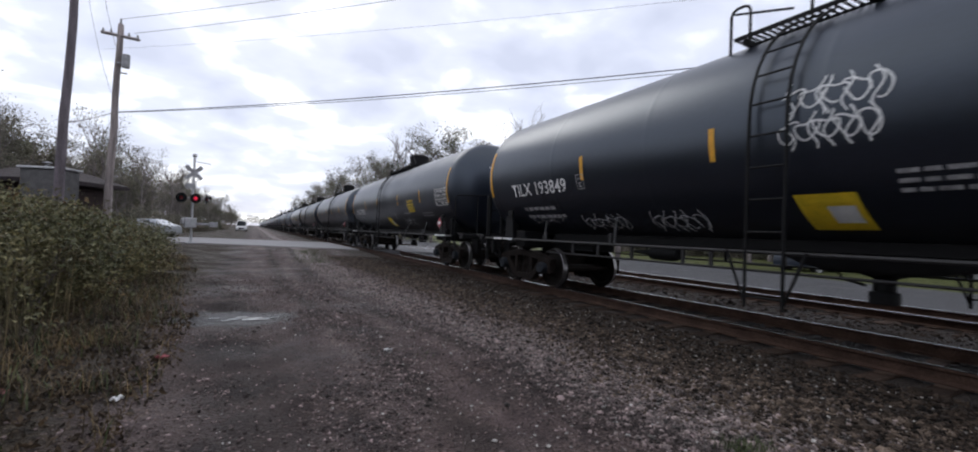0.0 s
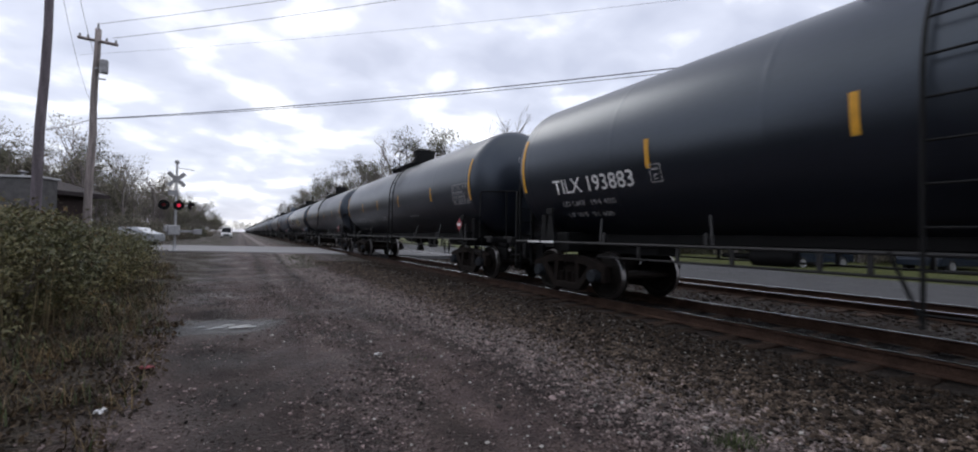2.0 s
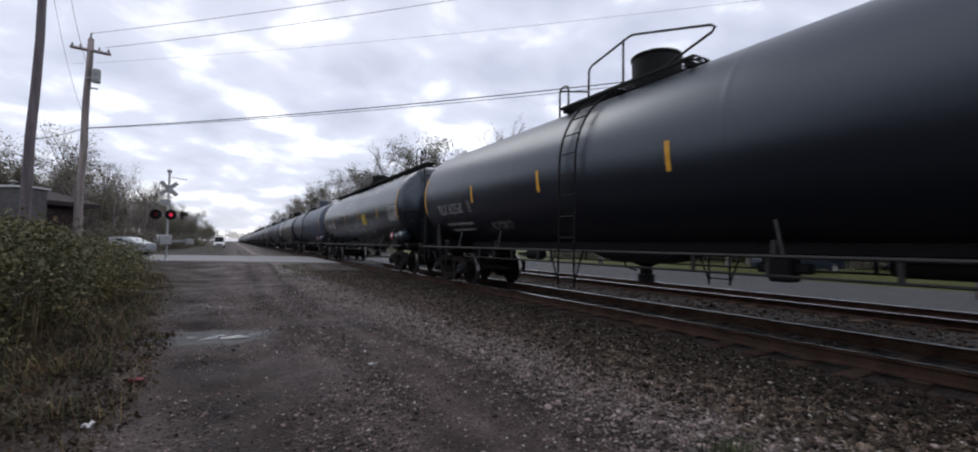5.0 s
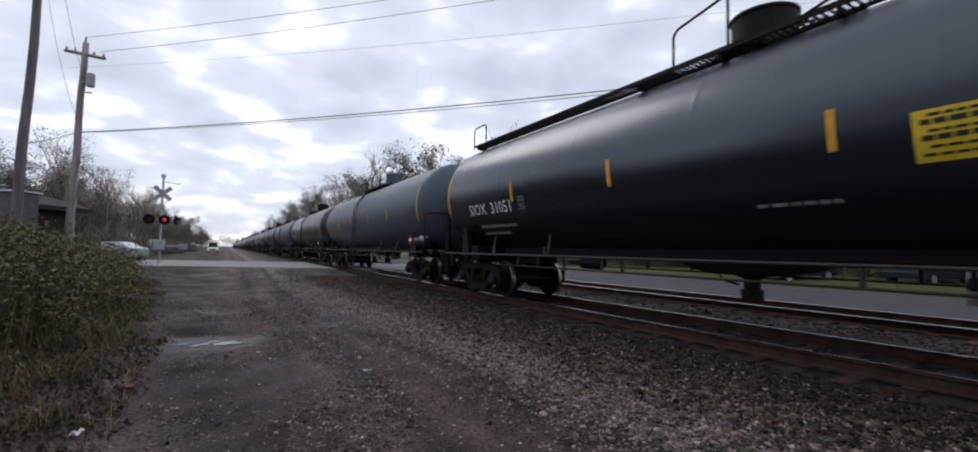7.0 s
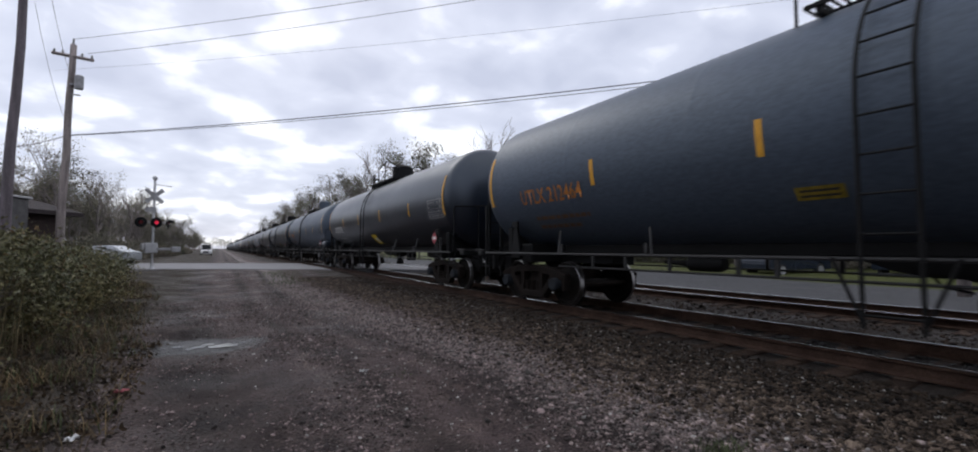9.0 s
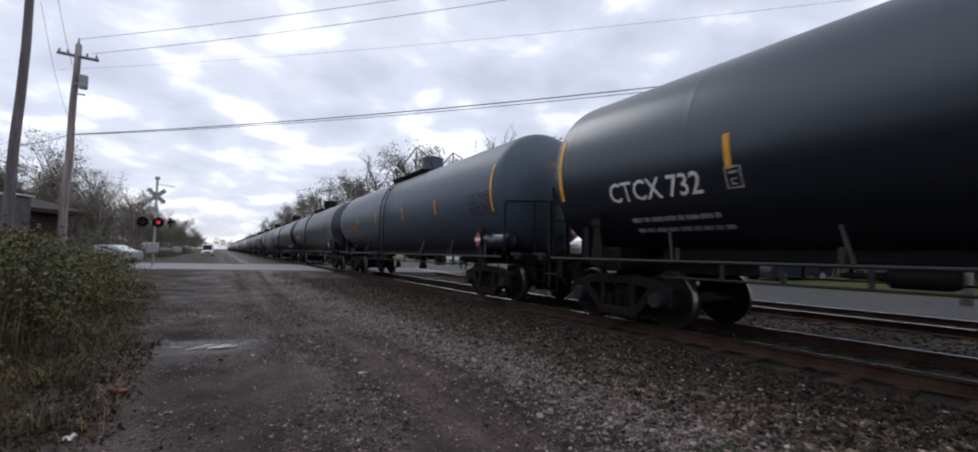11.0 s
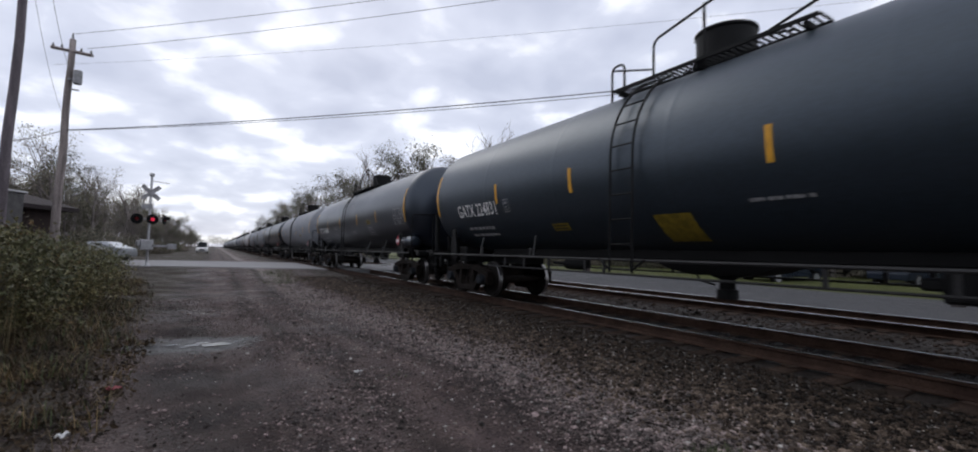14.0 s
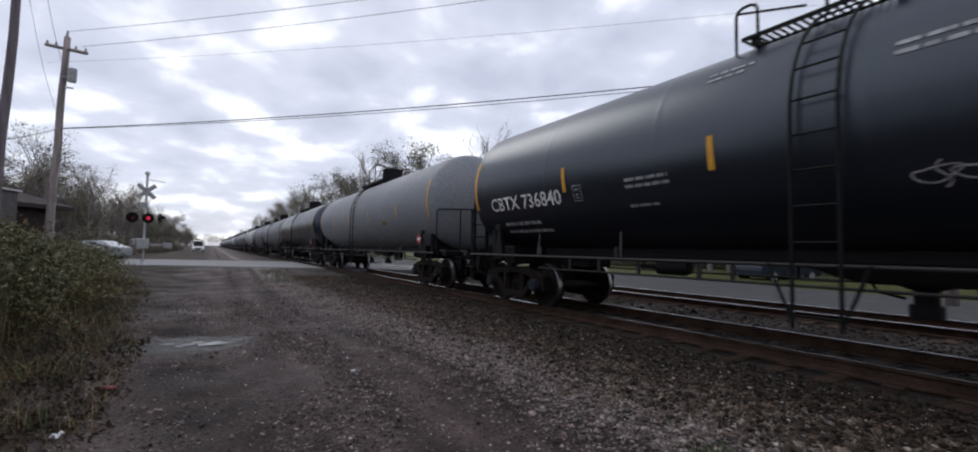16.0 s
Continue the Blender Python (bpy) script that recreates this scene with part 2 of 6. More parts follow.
def ground_material():
    m = bpy.data.materials.new("gravel_and_dirt")
    m.use_nodes = True
    n, l = m.node_tree.nodes, m.node_tree.links
    b = n["Principled BSDF"]
    tc = n.new("ShaderNodeTexCoord")
    sep = n.new("ShaderNodeSeparateXYZ")
    l.new(tc.outputs["Object"], sep.inputs[0])

    def nz(scale, detail=4, rough=0.55):
        q = n.new("ShaderNodeTexNoise")
        q.inputs["Scale"].default_value, q.inputs["Detail"].default_value, q.inputs["Roughness"].default_value = scale, detail, rough
        l.new(tc.outputs["Object"], q.inputs[0])
        return q.outputs[0]

    def ramp(src, p0, c0, p1, c1):
        q = n.new("ShaderNodeValToRGB")
        e = q.color_ramp.elements
        e[0].position, e[0].color, e[1].position, e[1].color = p0, (*c0, 1), p1, (*c1, 1)
        l.new(src, q.inputs[0])
        return q.outputs[0]

    def mix(f, a, c, kind="MIX"):
        q = n.new("ShaderNodeMix"); q.data_type, q.blend_type = "RGBA", kind
        if isinstance(f, float): q.inputs[0].default_value = f
        else: l.new(f, q.inputs[0])
        l.new(a, q.inputs[6]); l.new(c, q.inputs[7])
        return q.outputs[2]

    def edge(axis, lo, hi, wob=0.6):
        """0 below lo, 1 above hi along an axis, with a ragged border."""
        q = n.new("ShaderNodeMath"); q.operation = "MULTIPLY_ADD"; q.inputs[1].default_value = wob * 2
        l.new(nz(1.3, 5), q.inputs[0]); l.new(sep.outputs[axis], q.inputs[2])
        r = n.new("ShaderNodeMapRange"); r.interpolation_type = "SMOOTHSTEP"
        r.inputs[1].default_value, r.inputs[2].default_value = lo + wob, hi + wob
        l.new(q.outputs[0], r.inputs[0])
        return r.outputs[0]

    vor = n.new("ShaderNodeTexVoronoi")
    vor.inputs["Scale"].default_value = 38
    l.new(tc.outputs["Object"], vor.inputs[0])
    stone = ramp(vor.outputs["Color"], 0.1, (0.026, 0.0195, 0.0165), 0.9, (0.158, 0.126, 0.106))
    dirt = ramp(nz(0.9, 6), 0.38, (0.026, 0.0195, 0.0185), 0.66, (0.096, 0.075, 0.069))
    lane = mix(ramp(nz(2.2, 5, 0.7), 0.42, (0.15, 0.15, 0.15), 0.60, (0.75, 0.75, 0.75)), dirt, stone)
    ballast = mix(0.7, stone, ramp(nz(2.5, 3), 0.3, (0.014, 0.011, 0.009), 0.7, (0.034, 0.028, 0.024)))
    leaf = ramp(nz(14, 5), 0.35, (0.016, 0.0115, 0.0075), 0.7, (0.052, 0.037, 0.021))
    grass = ramp(nz(9, 5), 0.3, (0.05, 0.065, 0.018), 0.7, (0.12, 0.125, 0.036))
    lot = ramp(nz(0.7, 5), 0.3, (0.07, 0.07, 0.073), 0.7, (0.115, 0.115, 0.12))
    def band(y0, x0, y1, x1, width, wob):
        """1 along a line over the ground that drifts from x0 to x1, fading to 0 at its width, with a ragged border."""
        r = n.new("ShaderNodeMapRange")
        for k, v in ((1, y0), (2, y1), (3, x0), (4, x1)): r.inputs[k].default_value = v
        l.new(sep.outputs[1], r.inputs[0])
        q = n.new("ShaderNodeMath"); q.operation = "MULTIPLY_ADD"; q.inputs[1].default_value = wob
        l.new(nz(1.1, 5), q.inputs[0]); l.new(sep.outputs[0], q.inputs[2])
        d = n.new("ShaderNodeMath"); d.operation = "SUBTRACT"
        l.new(q.outputs[0], d.inputs[0]); l.new(r.outputs[0], d.inputs[1])
        o = n.new("ShaderNodeMath"); o.operation = "SUBTRACT"; o.inputs[1].default_value = wob * 0.5
        l.new(d.outputs[0], o.inputs[0])
        a = n.new("ShaderNodeMath"); a.operation = "ABSOLUTE"
        l.new(o.outputs[0], a.inputs[0])
        f = n.new("ShaderNodeMapRange"); f.interpolation_type = "SMOOTHSTEP"
        for k, v in ((1, 0.0), (2, width), (3, 1.0), (4, 0.0)): f.inputs[k].default_value = v
        l.new(a.outputs[0], f.inputs[0])
        return f.outputs[0]

    # packed dirt drawn out along the lane, the pale gravel swath and the dark tyre tracks
    mp = n.new("ShaderNodeMapping"); mp.inputs["Scale"].default_value = (1.9, 0.22, 1); mp.inputs["Rotation"].default_value = (0, 0, 0.10)
    l.new(tc.outputs["Object"], mp.inputs[0])
    drawn = n.new("ShaderNodeTexNoise"); drawn.inputs["Scale"].default_value, drawn.inputs["Detail"].default_value = 1.0, 5
    l.new(mp.outputs[0], drawn.inputs[0])
    lane = mix(1.0, lane, ramp(drawn.outputs[0], 0.36, (0.79, 0.72, 0.77), 0.62, (1.54, 1.44, 1.52)), "MULTIPLY")
    pale = ramp(vor.outputs["Color"], 0.1, (0.098, 0.078, 0.074), 0.9, (0.300, 0.248, 0.236))
    lane = mix(band(4.0, 3.45, 22.0, 2.2, 1.0, 0.9), lane, pale)
    tread = ramp(nz(5, 4), 0.3, (0.50, 0.47, 0.46), 0.7, (0.75, 0.72, 0.70))
    for line in ((4.0, 2.85, 11.0, 1.75, 0.28, 0.35), (3.0, 1.55, 12.0, 0.75, 0.30, 0.5), (3.0, 0.15, 14.0, -0.9, 0.95, 0.6)):
        k = n.new("ShaderNodeMath"); k.operation = "MULTIPLY"; k.inputs[1].default_value = 0.85
        l.new(band(*line), k.inputs[0])
        lane = mix(k.outputs[0], lane, mix(1.0, dirt, tread, "MULTIPLY"))
    c = mix(edge(0, 3.7, 4.6), lane, ballast)
    # oily bed between the rails, with the train's shade painted into its colour
    oily_shade = ramp(nz(6, 4), 0.3, (0.006, 0.005, 0.0045), 0.7, (0.016, 0.013, 0.011))
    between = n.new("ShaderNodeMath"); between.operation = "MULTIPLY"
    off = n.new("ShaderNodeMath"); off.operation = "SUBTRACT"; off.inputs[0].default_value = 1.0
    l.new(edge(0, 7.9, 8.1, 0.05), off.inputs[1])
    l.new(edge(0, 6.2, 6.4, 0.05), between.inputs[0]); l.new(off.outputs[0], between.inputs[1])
    c = mix(between.outputs[0], c, oily_shade)
    brown = ramp(nz(5, 5), 0.3, (0.012, 0.0085, 0.0065), 0.7, (0.036, 0.025, 0.018))
    c = mix(edge(0, 8.1, 8.3, 0.05), c, brown)
    c = mix(edge(0, 13.2, 13.6, 0.1), c, lot)
    c = mix(edge(0, 21.0, 21.6, 0.2), c, grass)
    inv = n.new("ShaderNodeMath"); inv.operation = "SUBTRACT"; inv.inputs[0].default_value = 1.0
    l.new(edge(0, -1.45, -0.75, 0.4), inv.inputs[1])
    c = mix(inv.outputs[0], c, leaf)
    # roughness varied over the ground, with damp dark mud round the puddle
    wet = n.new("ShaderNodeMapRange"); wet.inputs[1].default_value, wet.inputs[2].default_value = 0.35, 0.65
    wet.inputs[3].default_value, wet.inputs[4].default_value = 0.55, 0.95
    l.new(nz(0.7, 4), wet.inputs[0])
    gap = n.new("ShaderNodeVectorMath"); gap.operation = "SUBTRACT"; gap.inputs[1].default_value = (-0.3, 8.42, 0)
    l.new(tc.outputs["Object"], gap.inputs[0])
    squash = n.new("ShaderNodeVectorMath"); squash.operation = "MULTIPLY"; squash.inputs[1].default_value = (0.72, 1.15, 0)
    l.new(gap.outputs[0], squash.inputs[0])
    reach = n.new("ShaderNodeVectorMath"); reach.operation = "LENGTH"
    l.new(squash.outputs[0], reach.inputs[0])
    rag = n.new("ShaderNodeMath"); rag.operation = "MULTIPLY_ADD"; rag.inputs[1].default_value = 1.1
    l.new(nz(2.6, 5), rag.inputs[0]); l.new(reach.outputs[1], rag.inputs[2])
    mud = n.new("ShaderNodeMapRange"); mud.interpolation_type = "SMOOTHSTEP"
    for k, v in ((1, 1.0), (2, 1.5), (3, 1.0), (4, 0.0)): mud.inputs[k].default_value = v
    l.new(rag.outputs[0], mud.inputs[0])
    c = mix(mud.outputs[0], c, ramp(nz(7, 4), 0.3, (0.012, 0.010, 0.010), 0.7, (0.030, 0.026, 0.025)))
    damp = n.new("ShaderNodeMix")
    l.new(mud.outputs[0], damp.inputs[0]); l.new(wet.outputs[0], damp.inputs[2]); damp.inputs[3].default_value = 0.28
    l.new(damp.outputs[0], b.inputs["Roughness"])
    b.inputs["Specular IOR Level"].default_value = 0.22
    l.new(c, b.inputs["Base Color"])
    bp = n.new("ShaderNodeBump"); bp.inputs["Strength"].default_value, bp.inputs["Distance"].default_value = 1.0, 0.04
    hgt = n.new("ShaderNodeMath"); hgt.operation = "ADD"
    l.new(vor.outputs["Distance"], hgt.inputs[0]); l.new(nz(9, 6, 0.7), hgt.inputs[1])
    l.new(hgt.outputs[0], bp.inputs["Height"]); l.new(bp.outputs[0], b.inputs["Normal"])
    return m


def build_ground():
    xs = [-1500, -800, -400, -200, -120, -80, -50, -30] + steps(-20, -4, 1.0) + steps(-4, 14.8, 0.12) + steps(15, 30, 1.5) + [30, 40, 60, 90, 140, 250, 450, 900, 1500]
    ys = [-400, -150, -60, -30, -15, -8] + steps(-5, 0, 0.5) + steps(0, 14, 0.14) + steps(14, 30, 0.4) + steps(30, 60, 1.0) + [60, 70, 85, 100, 130, 170, 220, 300, 450, 700, 1100, 2000]
    verts = [(x, y, ground_z(x, y)) for y in ys for x in xs]
    k = len(xs)
    faces = [(j * k + i, j * k + i + 1, (j + 1) * k + i + 1, (j + 1) * k + i) for j in range(len(ys) - 1) for i in range(k - 1)]
    me = bpy.data.meshes.new("ground")
    me.from_pydata(verts, [], faces)
    me.shade_smooth()
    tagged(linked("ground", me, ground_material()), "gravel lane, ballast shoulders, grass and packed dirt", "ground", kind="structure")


build_ground()

def road_sheet(name, material, label, corners, z, cells=12):
    """A slab with a little thickness, laid on the ground."""
    bm = bmesh.new()
    a, b, c, d = [Vector((*p, z)) for p in corners]
    top = [[bm.verts.new((a.lerp(b, i / cells)).lerp(d.lerp(c, i / cells), j / 4)) for i in range(cells + 1)] for j in range(5)]
    for j in range(4):
        for i in range(cells):
            bm.faces.new((top[j][i], top[j][i + 1], top[j + 1][i + 1], top[j + 1][i]))
    g = bmesh.ops.extrude_face_region(bm, geom=bm.faces[:])
    for v in g["geom"]:
        if isinstance(v, bmesh.types.BMVert):
            v.co.z -= 0.3
    bmesh.ops.recalc_face_normals(bm, faces=bm.faces)
    return tagged(part(name, bm, material), label, "road", kind="structure")


road_sheet("road_crossing", M_CONCRETE, "pale worn road surface leading up to the level crossing", [(-60, 66.0), (5.6, 27.3), (5.6, 39.6), (-60, 76.0)], 0.29, 40)
road_sheet("crossing_panel", M_ASPHALT, "dark rubber and asphalt panel between the rails of the crossing", [(6.55, 26.8), (7.75, 26.1), (7.75, 38.4), (6.55, 39.1)], 0.28)
road_sheet("crossing_panel", M_ASPHALT, "dark rubber and asphalt panel between the two tracks", [(8.05, 25.9), (10.85, 24.2), (10.85, 36.6), (8.05, 38.2)], 0.28)
road_sheet("crossing_panel", M_ASPHALT, "dark rubber and asphalt panel between the rails of the crossing", [(11.15, 24.0), (12.35, 23.3), (12.35, 35.7), (11.15, 36.4)], 0.28)

def stones(name, label, material, count, area, size, seed, keep=None, sink=0.25):
    """Loose broken stones lying on the ground, all in one mesh."""
    g = np.random.default_rng(seed)
    t = (1 + 5 ** 0.5) / 2
    base = np.array([(-1, t, 0), (1, t, 0), (-1, -t, 0), (1, -t, 0), (0, -1, t), (0, 1, t), (0, -1, -t), (0, 1, -t), (t, 0, -1), (t, 0, 1), (-t, 0, -1), (-t, 0, 1)], float) / math.hypot(1, t)
    tri = np.array([(0, 11, 5), (0, 5, 1), (0, 1, 7), (0, 7, 10), (0, 10, 11), (1, 5, 9), (5, 11, 4), (11, 10, 2), (10, 7, 6), (7, 1, 8), (3, 9, 4), (3, 4, 2), (3, 2, 6), (3, 6, 8), (3, 8, 9), (4, 9, 5), (2, 4, 11), (6, 2, 10), (8, 6, 7), (9, 8, 1)])
    x0, x1, y0, y1 = area
    pts = []
    while len(pts) < count:
        # nearer ground gets more stones
        x, y = g.uniform(x0, x1), y0 + (y1 - y0) * g.random() ** 1.7
        if keep is None or keep(x, y, g):
            pts.append((x, y))
    n = len(pts)
    s = size * np.exp(g.normal(0, 0.35, n))
    z = np.array([ground_z(x, y) for x, y in pts]) + s * (0.5 - sink)
    centre = np.column_stack([np.array(pts), z])
    v = base[None] * g.uniform(0.6, 1.25, (n, 12, 1)) * (s[:, None, None] * g.uniform(0.6, 1.2, (n, 1, 3)))
    a = g.uniform(0, 6.28, n); ca, sa = np.cos(a), np.sin(a)
    x = v[..., 0] * ca[:, None] - v[..., 1] * sa[:, None]
    y = v[..., 0] * sa[:, None] + v[..., 1] * ca[:, None]
    v = np.stack([x, y, v[..., 2] * 0.7], 2) + centre[:, None]
    f = tri[None] + (np.arange(n) * 12)[:, None, None]
    me = bpy.data.meshes.new(name)
    me.from_pydata(v.reshape(-1, 3).tolist(), [], f.reshape(-1, 3).tolist())
    tagged(linked(name, me, material), label, "gravel", kind="stuff")


M_STONE = mat("ballast_stone", (0.096, 0.073, 0.056), 0.85, 0, 0.3, 8, 70, 0.3, tint=(0.028, 0.020, 0.015), spec=0.15, island=0.9)
M_PEBBLE = mat("lane_pebble", (0.235, 0.188, 0.174), 0.85, 0, 0.3, 8, 70, 0.3, tint=(0.055, 0.050, 0.046), spec=0.15, island=0.75)
M_PEBBLE_DARK = mat("dirty_lane_pebble", (0.188, 0.145, 0.138), 0.85, 0, 0.3, 8, 70, 0.3, tint=(0.045, 0.038, 0.034), spec=0.15, island=0.75)
M_PALE_STONE = mat("pale_stone", (0.34, 0.32, 0.295), 0.8, 0, 0.25, 8, 70, 0.2, island=0.4)


def on_shoulder(x, y, g):
    edge = 4.0 - 0.03 * y + 0.5 * noise.noise((0.3, y * 0.4, 7))
    return x > edge + g.normal(0, 0.35) and not (23 < y + 0.6 * (x - 3) < 43)


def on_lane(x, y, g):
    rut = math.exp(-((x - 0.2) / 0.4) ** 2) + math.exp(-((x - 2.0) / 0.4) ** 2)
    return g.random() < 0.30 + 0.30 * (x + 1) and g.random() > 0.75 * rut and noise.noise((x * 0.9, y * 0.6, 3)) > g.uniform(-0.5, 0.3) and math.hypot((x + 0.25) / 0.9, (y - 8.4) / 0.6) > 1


stones("ballast", "dark broken ballast stones along the track shoulder", M_STONE, 25000, (3.0, 5.2, 0.8, 26), 0.0165, 1, lambda x, y, g: on_shoulder(x, y, g) and x < 4.7 + g.normal(0, 0.3))
M_STONE_DARK = mat("dark_brown_stone", (0.040, 0.029, 0.021), 0.85, 0, 0.3, 8, 70, 0.3, tint=(0.018, 0.013, 0.010), spec=0.15, island=0.95)
stones("ballast", "dark brown ballast beside the ties", M_STONE_DARK, 11000, (4.2, 5.95, 0.8, 26), 0.0185, 11, lambda x, y, g: x > 4.7 + g.normal(0, 0.3) and not (23 < y + 0.6 * (x - 3) < 43))
M_STONE_BROWN = mat("brown_track_stone", (0.040, 0.028, 0.021), 0.85, 0, 0.3, 8, 70, 0.3, tint=(0.016, 0.011, 0.008), spec=0.15, island=0.9)
stones("ballast", "dark ballast stones between the two tracks", M_STONE_BROWN, 6500, (7.95, 13.4, -1, 24), 0.026, 2, lambda x, y, g: min(abs(x - q) for q in (6.397, 7.903, 10.997, 12.503)) > 0.12)
# oily stones, coloured near black to include the shade under the train
M_OILY_SHADED = mat("oily_shaded_stone", (0.012, 0.010, 0.009), 0.7, 0, 0.3, 8, 70, 0.3, island=0.6)
stones("ballast", "oily ballast between the rails, coloured darker for the train's shade", M_OILY_SHADED, 2600, (6.5, 7.82, -1, 22), 0.026, 6)
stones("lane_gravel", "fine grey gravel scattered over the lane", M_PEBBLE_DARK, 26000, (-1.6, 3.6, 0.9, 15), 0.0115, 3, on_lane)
stones("lane_gravel", "pale crushed gravel at the edge of the lane", M_PEBBLE, 14000, (1.3, 4.9, 1.0, 22), 0.0145, 8, lambda x, y, g: g.random() < math.exp(-((x - 3.45 + 0.069 * max(0, y - 4)) / 0.7) ** 2))
stones("lane_gravel", "fine grey gravel scattered over the lane", M_PEBBLE, 3000, (-1.2, 3.6, -7, 0.9), 0.014, 9)
stones("ballast", "dark broken ballast stones along the track shoulder", M_STONE, 5000, (2.7, 5.95, -7, 0.8), 0.02, 10)
stones("pale_stones", "single pale stones among the gravel", M_PALE_STONE, 2600, (-0.4, 5.8, 1.0, 16), 0.0105, 4, lambda x, y, g: g.random() < 0.25 + 0.15 * x)

# ---- tracks ----
def rail_mesh(y0, y1):
    prof = [(-0.07, -0.175), (0.07, -0.175), (0.07, -0.160), (0.012, -0.140), (0.012, -0.045), (0.036, -0.035), (0.036, -0.006), (0.026, 0), (-0.026, 0), (-0.036, -0.006), (-0.036, -0.035), (-0.012, -0.045), (-0.012, -0.140), (-0.07, -0.160)]
    me = bpy.data.meshes.new("rail")
    k = len(prof)
    verts = [(x, y, z) for y in (y0, y1) for x, z in prof]
    faces = [(i, (i + 1) % k, k + (i + 1) % k, k + i) for i in range(k)] + [tuple(range(k))[::-1], tuple(range(k, 2 * k))]
    me.from_pydata(verts, [], faces)
    me.materials.append(M_RAIL_SIDE); me.materials.append(M_HEAD)
    for i in (6, 7, 8):
        me.polygons[i].material_index = 1
    return me


RAIL_MESH = rail_mesh(-60, 900)
TIE_BM = boxes((-1.3, 1.3, -0.115, 0.115, -0.355, -0.182), bevel=0.012)
TIE_MESH = bpy.data.meshes.new("tie"); TIE_BM.to_mesh(TIE_MESH); TIE_BM.free()
PLATE_BM = boxes((-0.17, 0.17, -0.09, 0.09, -0.183, -0.172), bevel=0.004)
PLATE_MESH = bpy.data.meshes.new("tie_plate"); PLATE_BM.to_mesh(PLATE_MESH); PLATE_BM.free()


def build_track(x, label, y0, y1):
    t = empty("railway_track", pose(x, 0, RAIL), label, "railway track")
    t["kind"] = "structure"
    for s in (-0.753, 0.753):
        linked("rail", RAIL_MESH, None, t, "rusty steel rail with a polished head", pose(s, 0, 0))
    y = y0
    while y < y1:
        j = random.uniform(-0.03, 0.03)
        linked("tie", TIE_MESH, M_TIE, t, at=pose(random.uniform(-0.06, 0.06), y + j, random.uniform(-0.012, 0.004), 0, 0, random.uniform(-1.2, 1.2)))
        for s in (-0.753, 0.753):
            linked("tie_plate", PLATE_MESH, M_RUST, t, at=pose(s, y + j, 0))
        y += 0.54
    far = []
    while y < 260:
        far.append((-1.3, 1.3, y - 0.11, y + 0.11, -0.33, -0.185))
        y += 0.54
    tagged(part("tie", boxes(*far), M_TIE, t), kind="stuff")


build_track(TRACK_1, "straight mainline track with dark wooden ties", -3, 58)
build_track(TRACK_2, "second straight track, empty, with rusty rails", -3, 48)

# ---- the train ----
CACHE = {}
R_TANK, Z_TANK = 1.56, 2.74


def cached(key, maker, smooth=True, mats=()):
    """Mesh data made once and shared by all the cars."""
    if key not in CACHE:
        bm = maker()
        me = bpy.data.meshes.new(key if isinstance(key, str) else key[0])
        bm.to_mesh(me); bm.free()
        if smooth:
            me.shade_smooth()
            me.set_sharp_from_angle(angle=radians(38))
        for m in mats:
            me.materials.append(m)
        CACHE[key] = me
    return CACHE[key]


def tank_bm(half, head):
    prof = []
    for i in range(13):
        a = math.pi / 2 * i / 12
        prof.append((max(0.001, R_TANK * math.sin(a)), -half - head * math.cos(a)))
    # plate joints: shallow weld bands along the barrel
    prof.append((R_TANK, -half + 0.05))
    for y in (-half + 0.2, -5.2, -2.6, 0.0, 2.6, 5.2, half - 0.2):
        prof += [(R_TANK, y - 0.09), (R_TANK, y - 0.05), (R_TANK + 0.003, y - 0.014), (R_TANK + 0.003, y + 0.014), (R_TANK, y + 0.05), (R_TANK, y + 0.09)]
    prof.append((R_TANK, half - 0.05))
    for i in range(13):
        a = math.pi / 2 * (12 - i) / 12
        prof.append((max(0.001, R_TANK * math.sin(a)), half + head * math.cos(a)))
    return lathe(prof, "y", 72, (0, 0, Z_TANK))


def on_tank(u, v, y0, z0, off=0.008, side=-1):
    """A point of the tank's skin: u metres along the reading direction and v up the curve from (y0, z0)."""
    phi = math.asin(max(-1, min(1, (z0 - Z_TANK) / R_TANK))) + v / R_TANK
    r = R_TANK + off
    return Vector((side * r * math.cos(phi), y0 + side * u, Z_TANK + r * math.sin(phi)))


def decal_bm(quads, y0, z0, off=0.008, side=-1):
    """Flat painted shapes laid on the skin; each is (u0, u1, v0, v1, lean)."""
    bm = bmesh.new()
    for u0, u1, v0, v1, *lean in quads:
        k = max(1, int((v1 - v0) / 0.12))
        sl = lean[0] if lean else 0.0
        rows = []
        for i in range(k + 1):
            v = v0 + (v1 - v0) * i / k
            sh = sl * (v - v0)
            rows.append([bm.verts.new(on_tank(u0 + sh, v, y0, z0, off, side)), bm.verts.new(on_tank(u1 + sh, v, y0, z0, off, side))])
        for a, b in zip(rows, rows[1:]):
            bm.faces.new((a[0], a[1], b[1], b[0]) if side < 0 else (a[1], a[0], b[0], b[1]))
    return bm


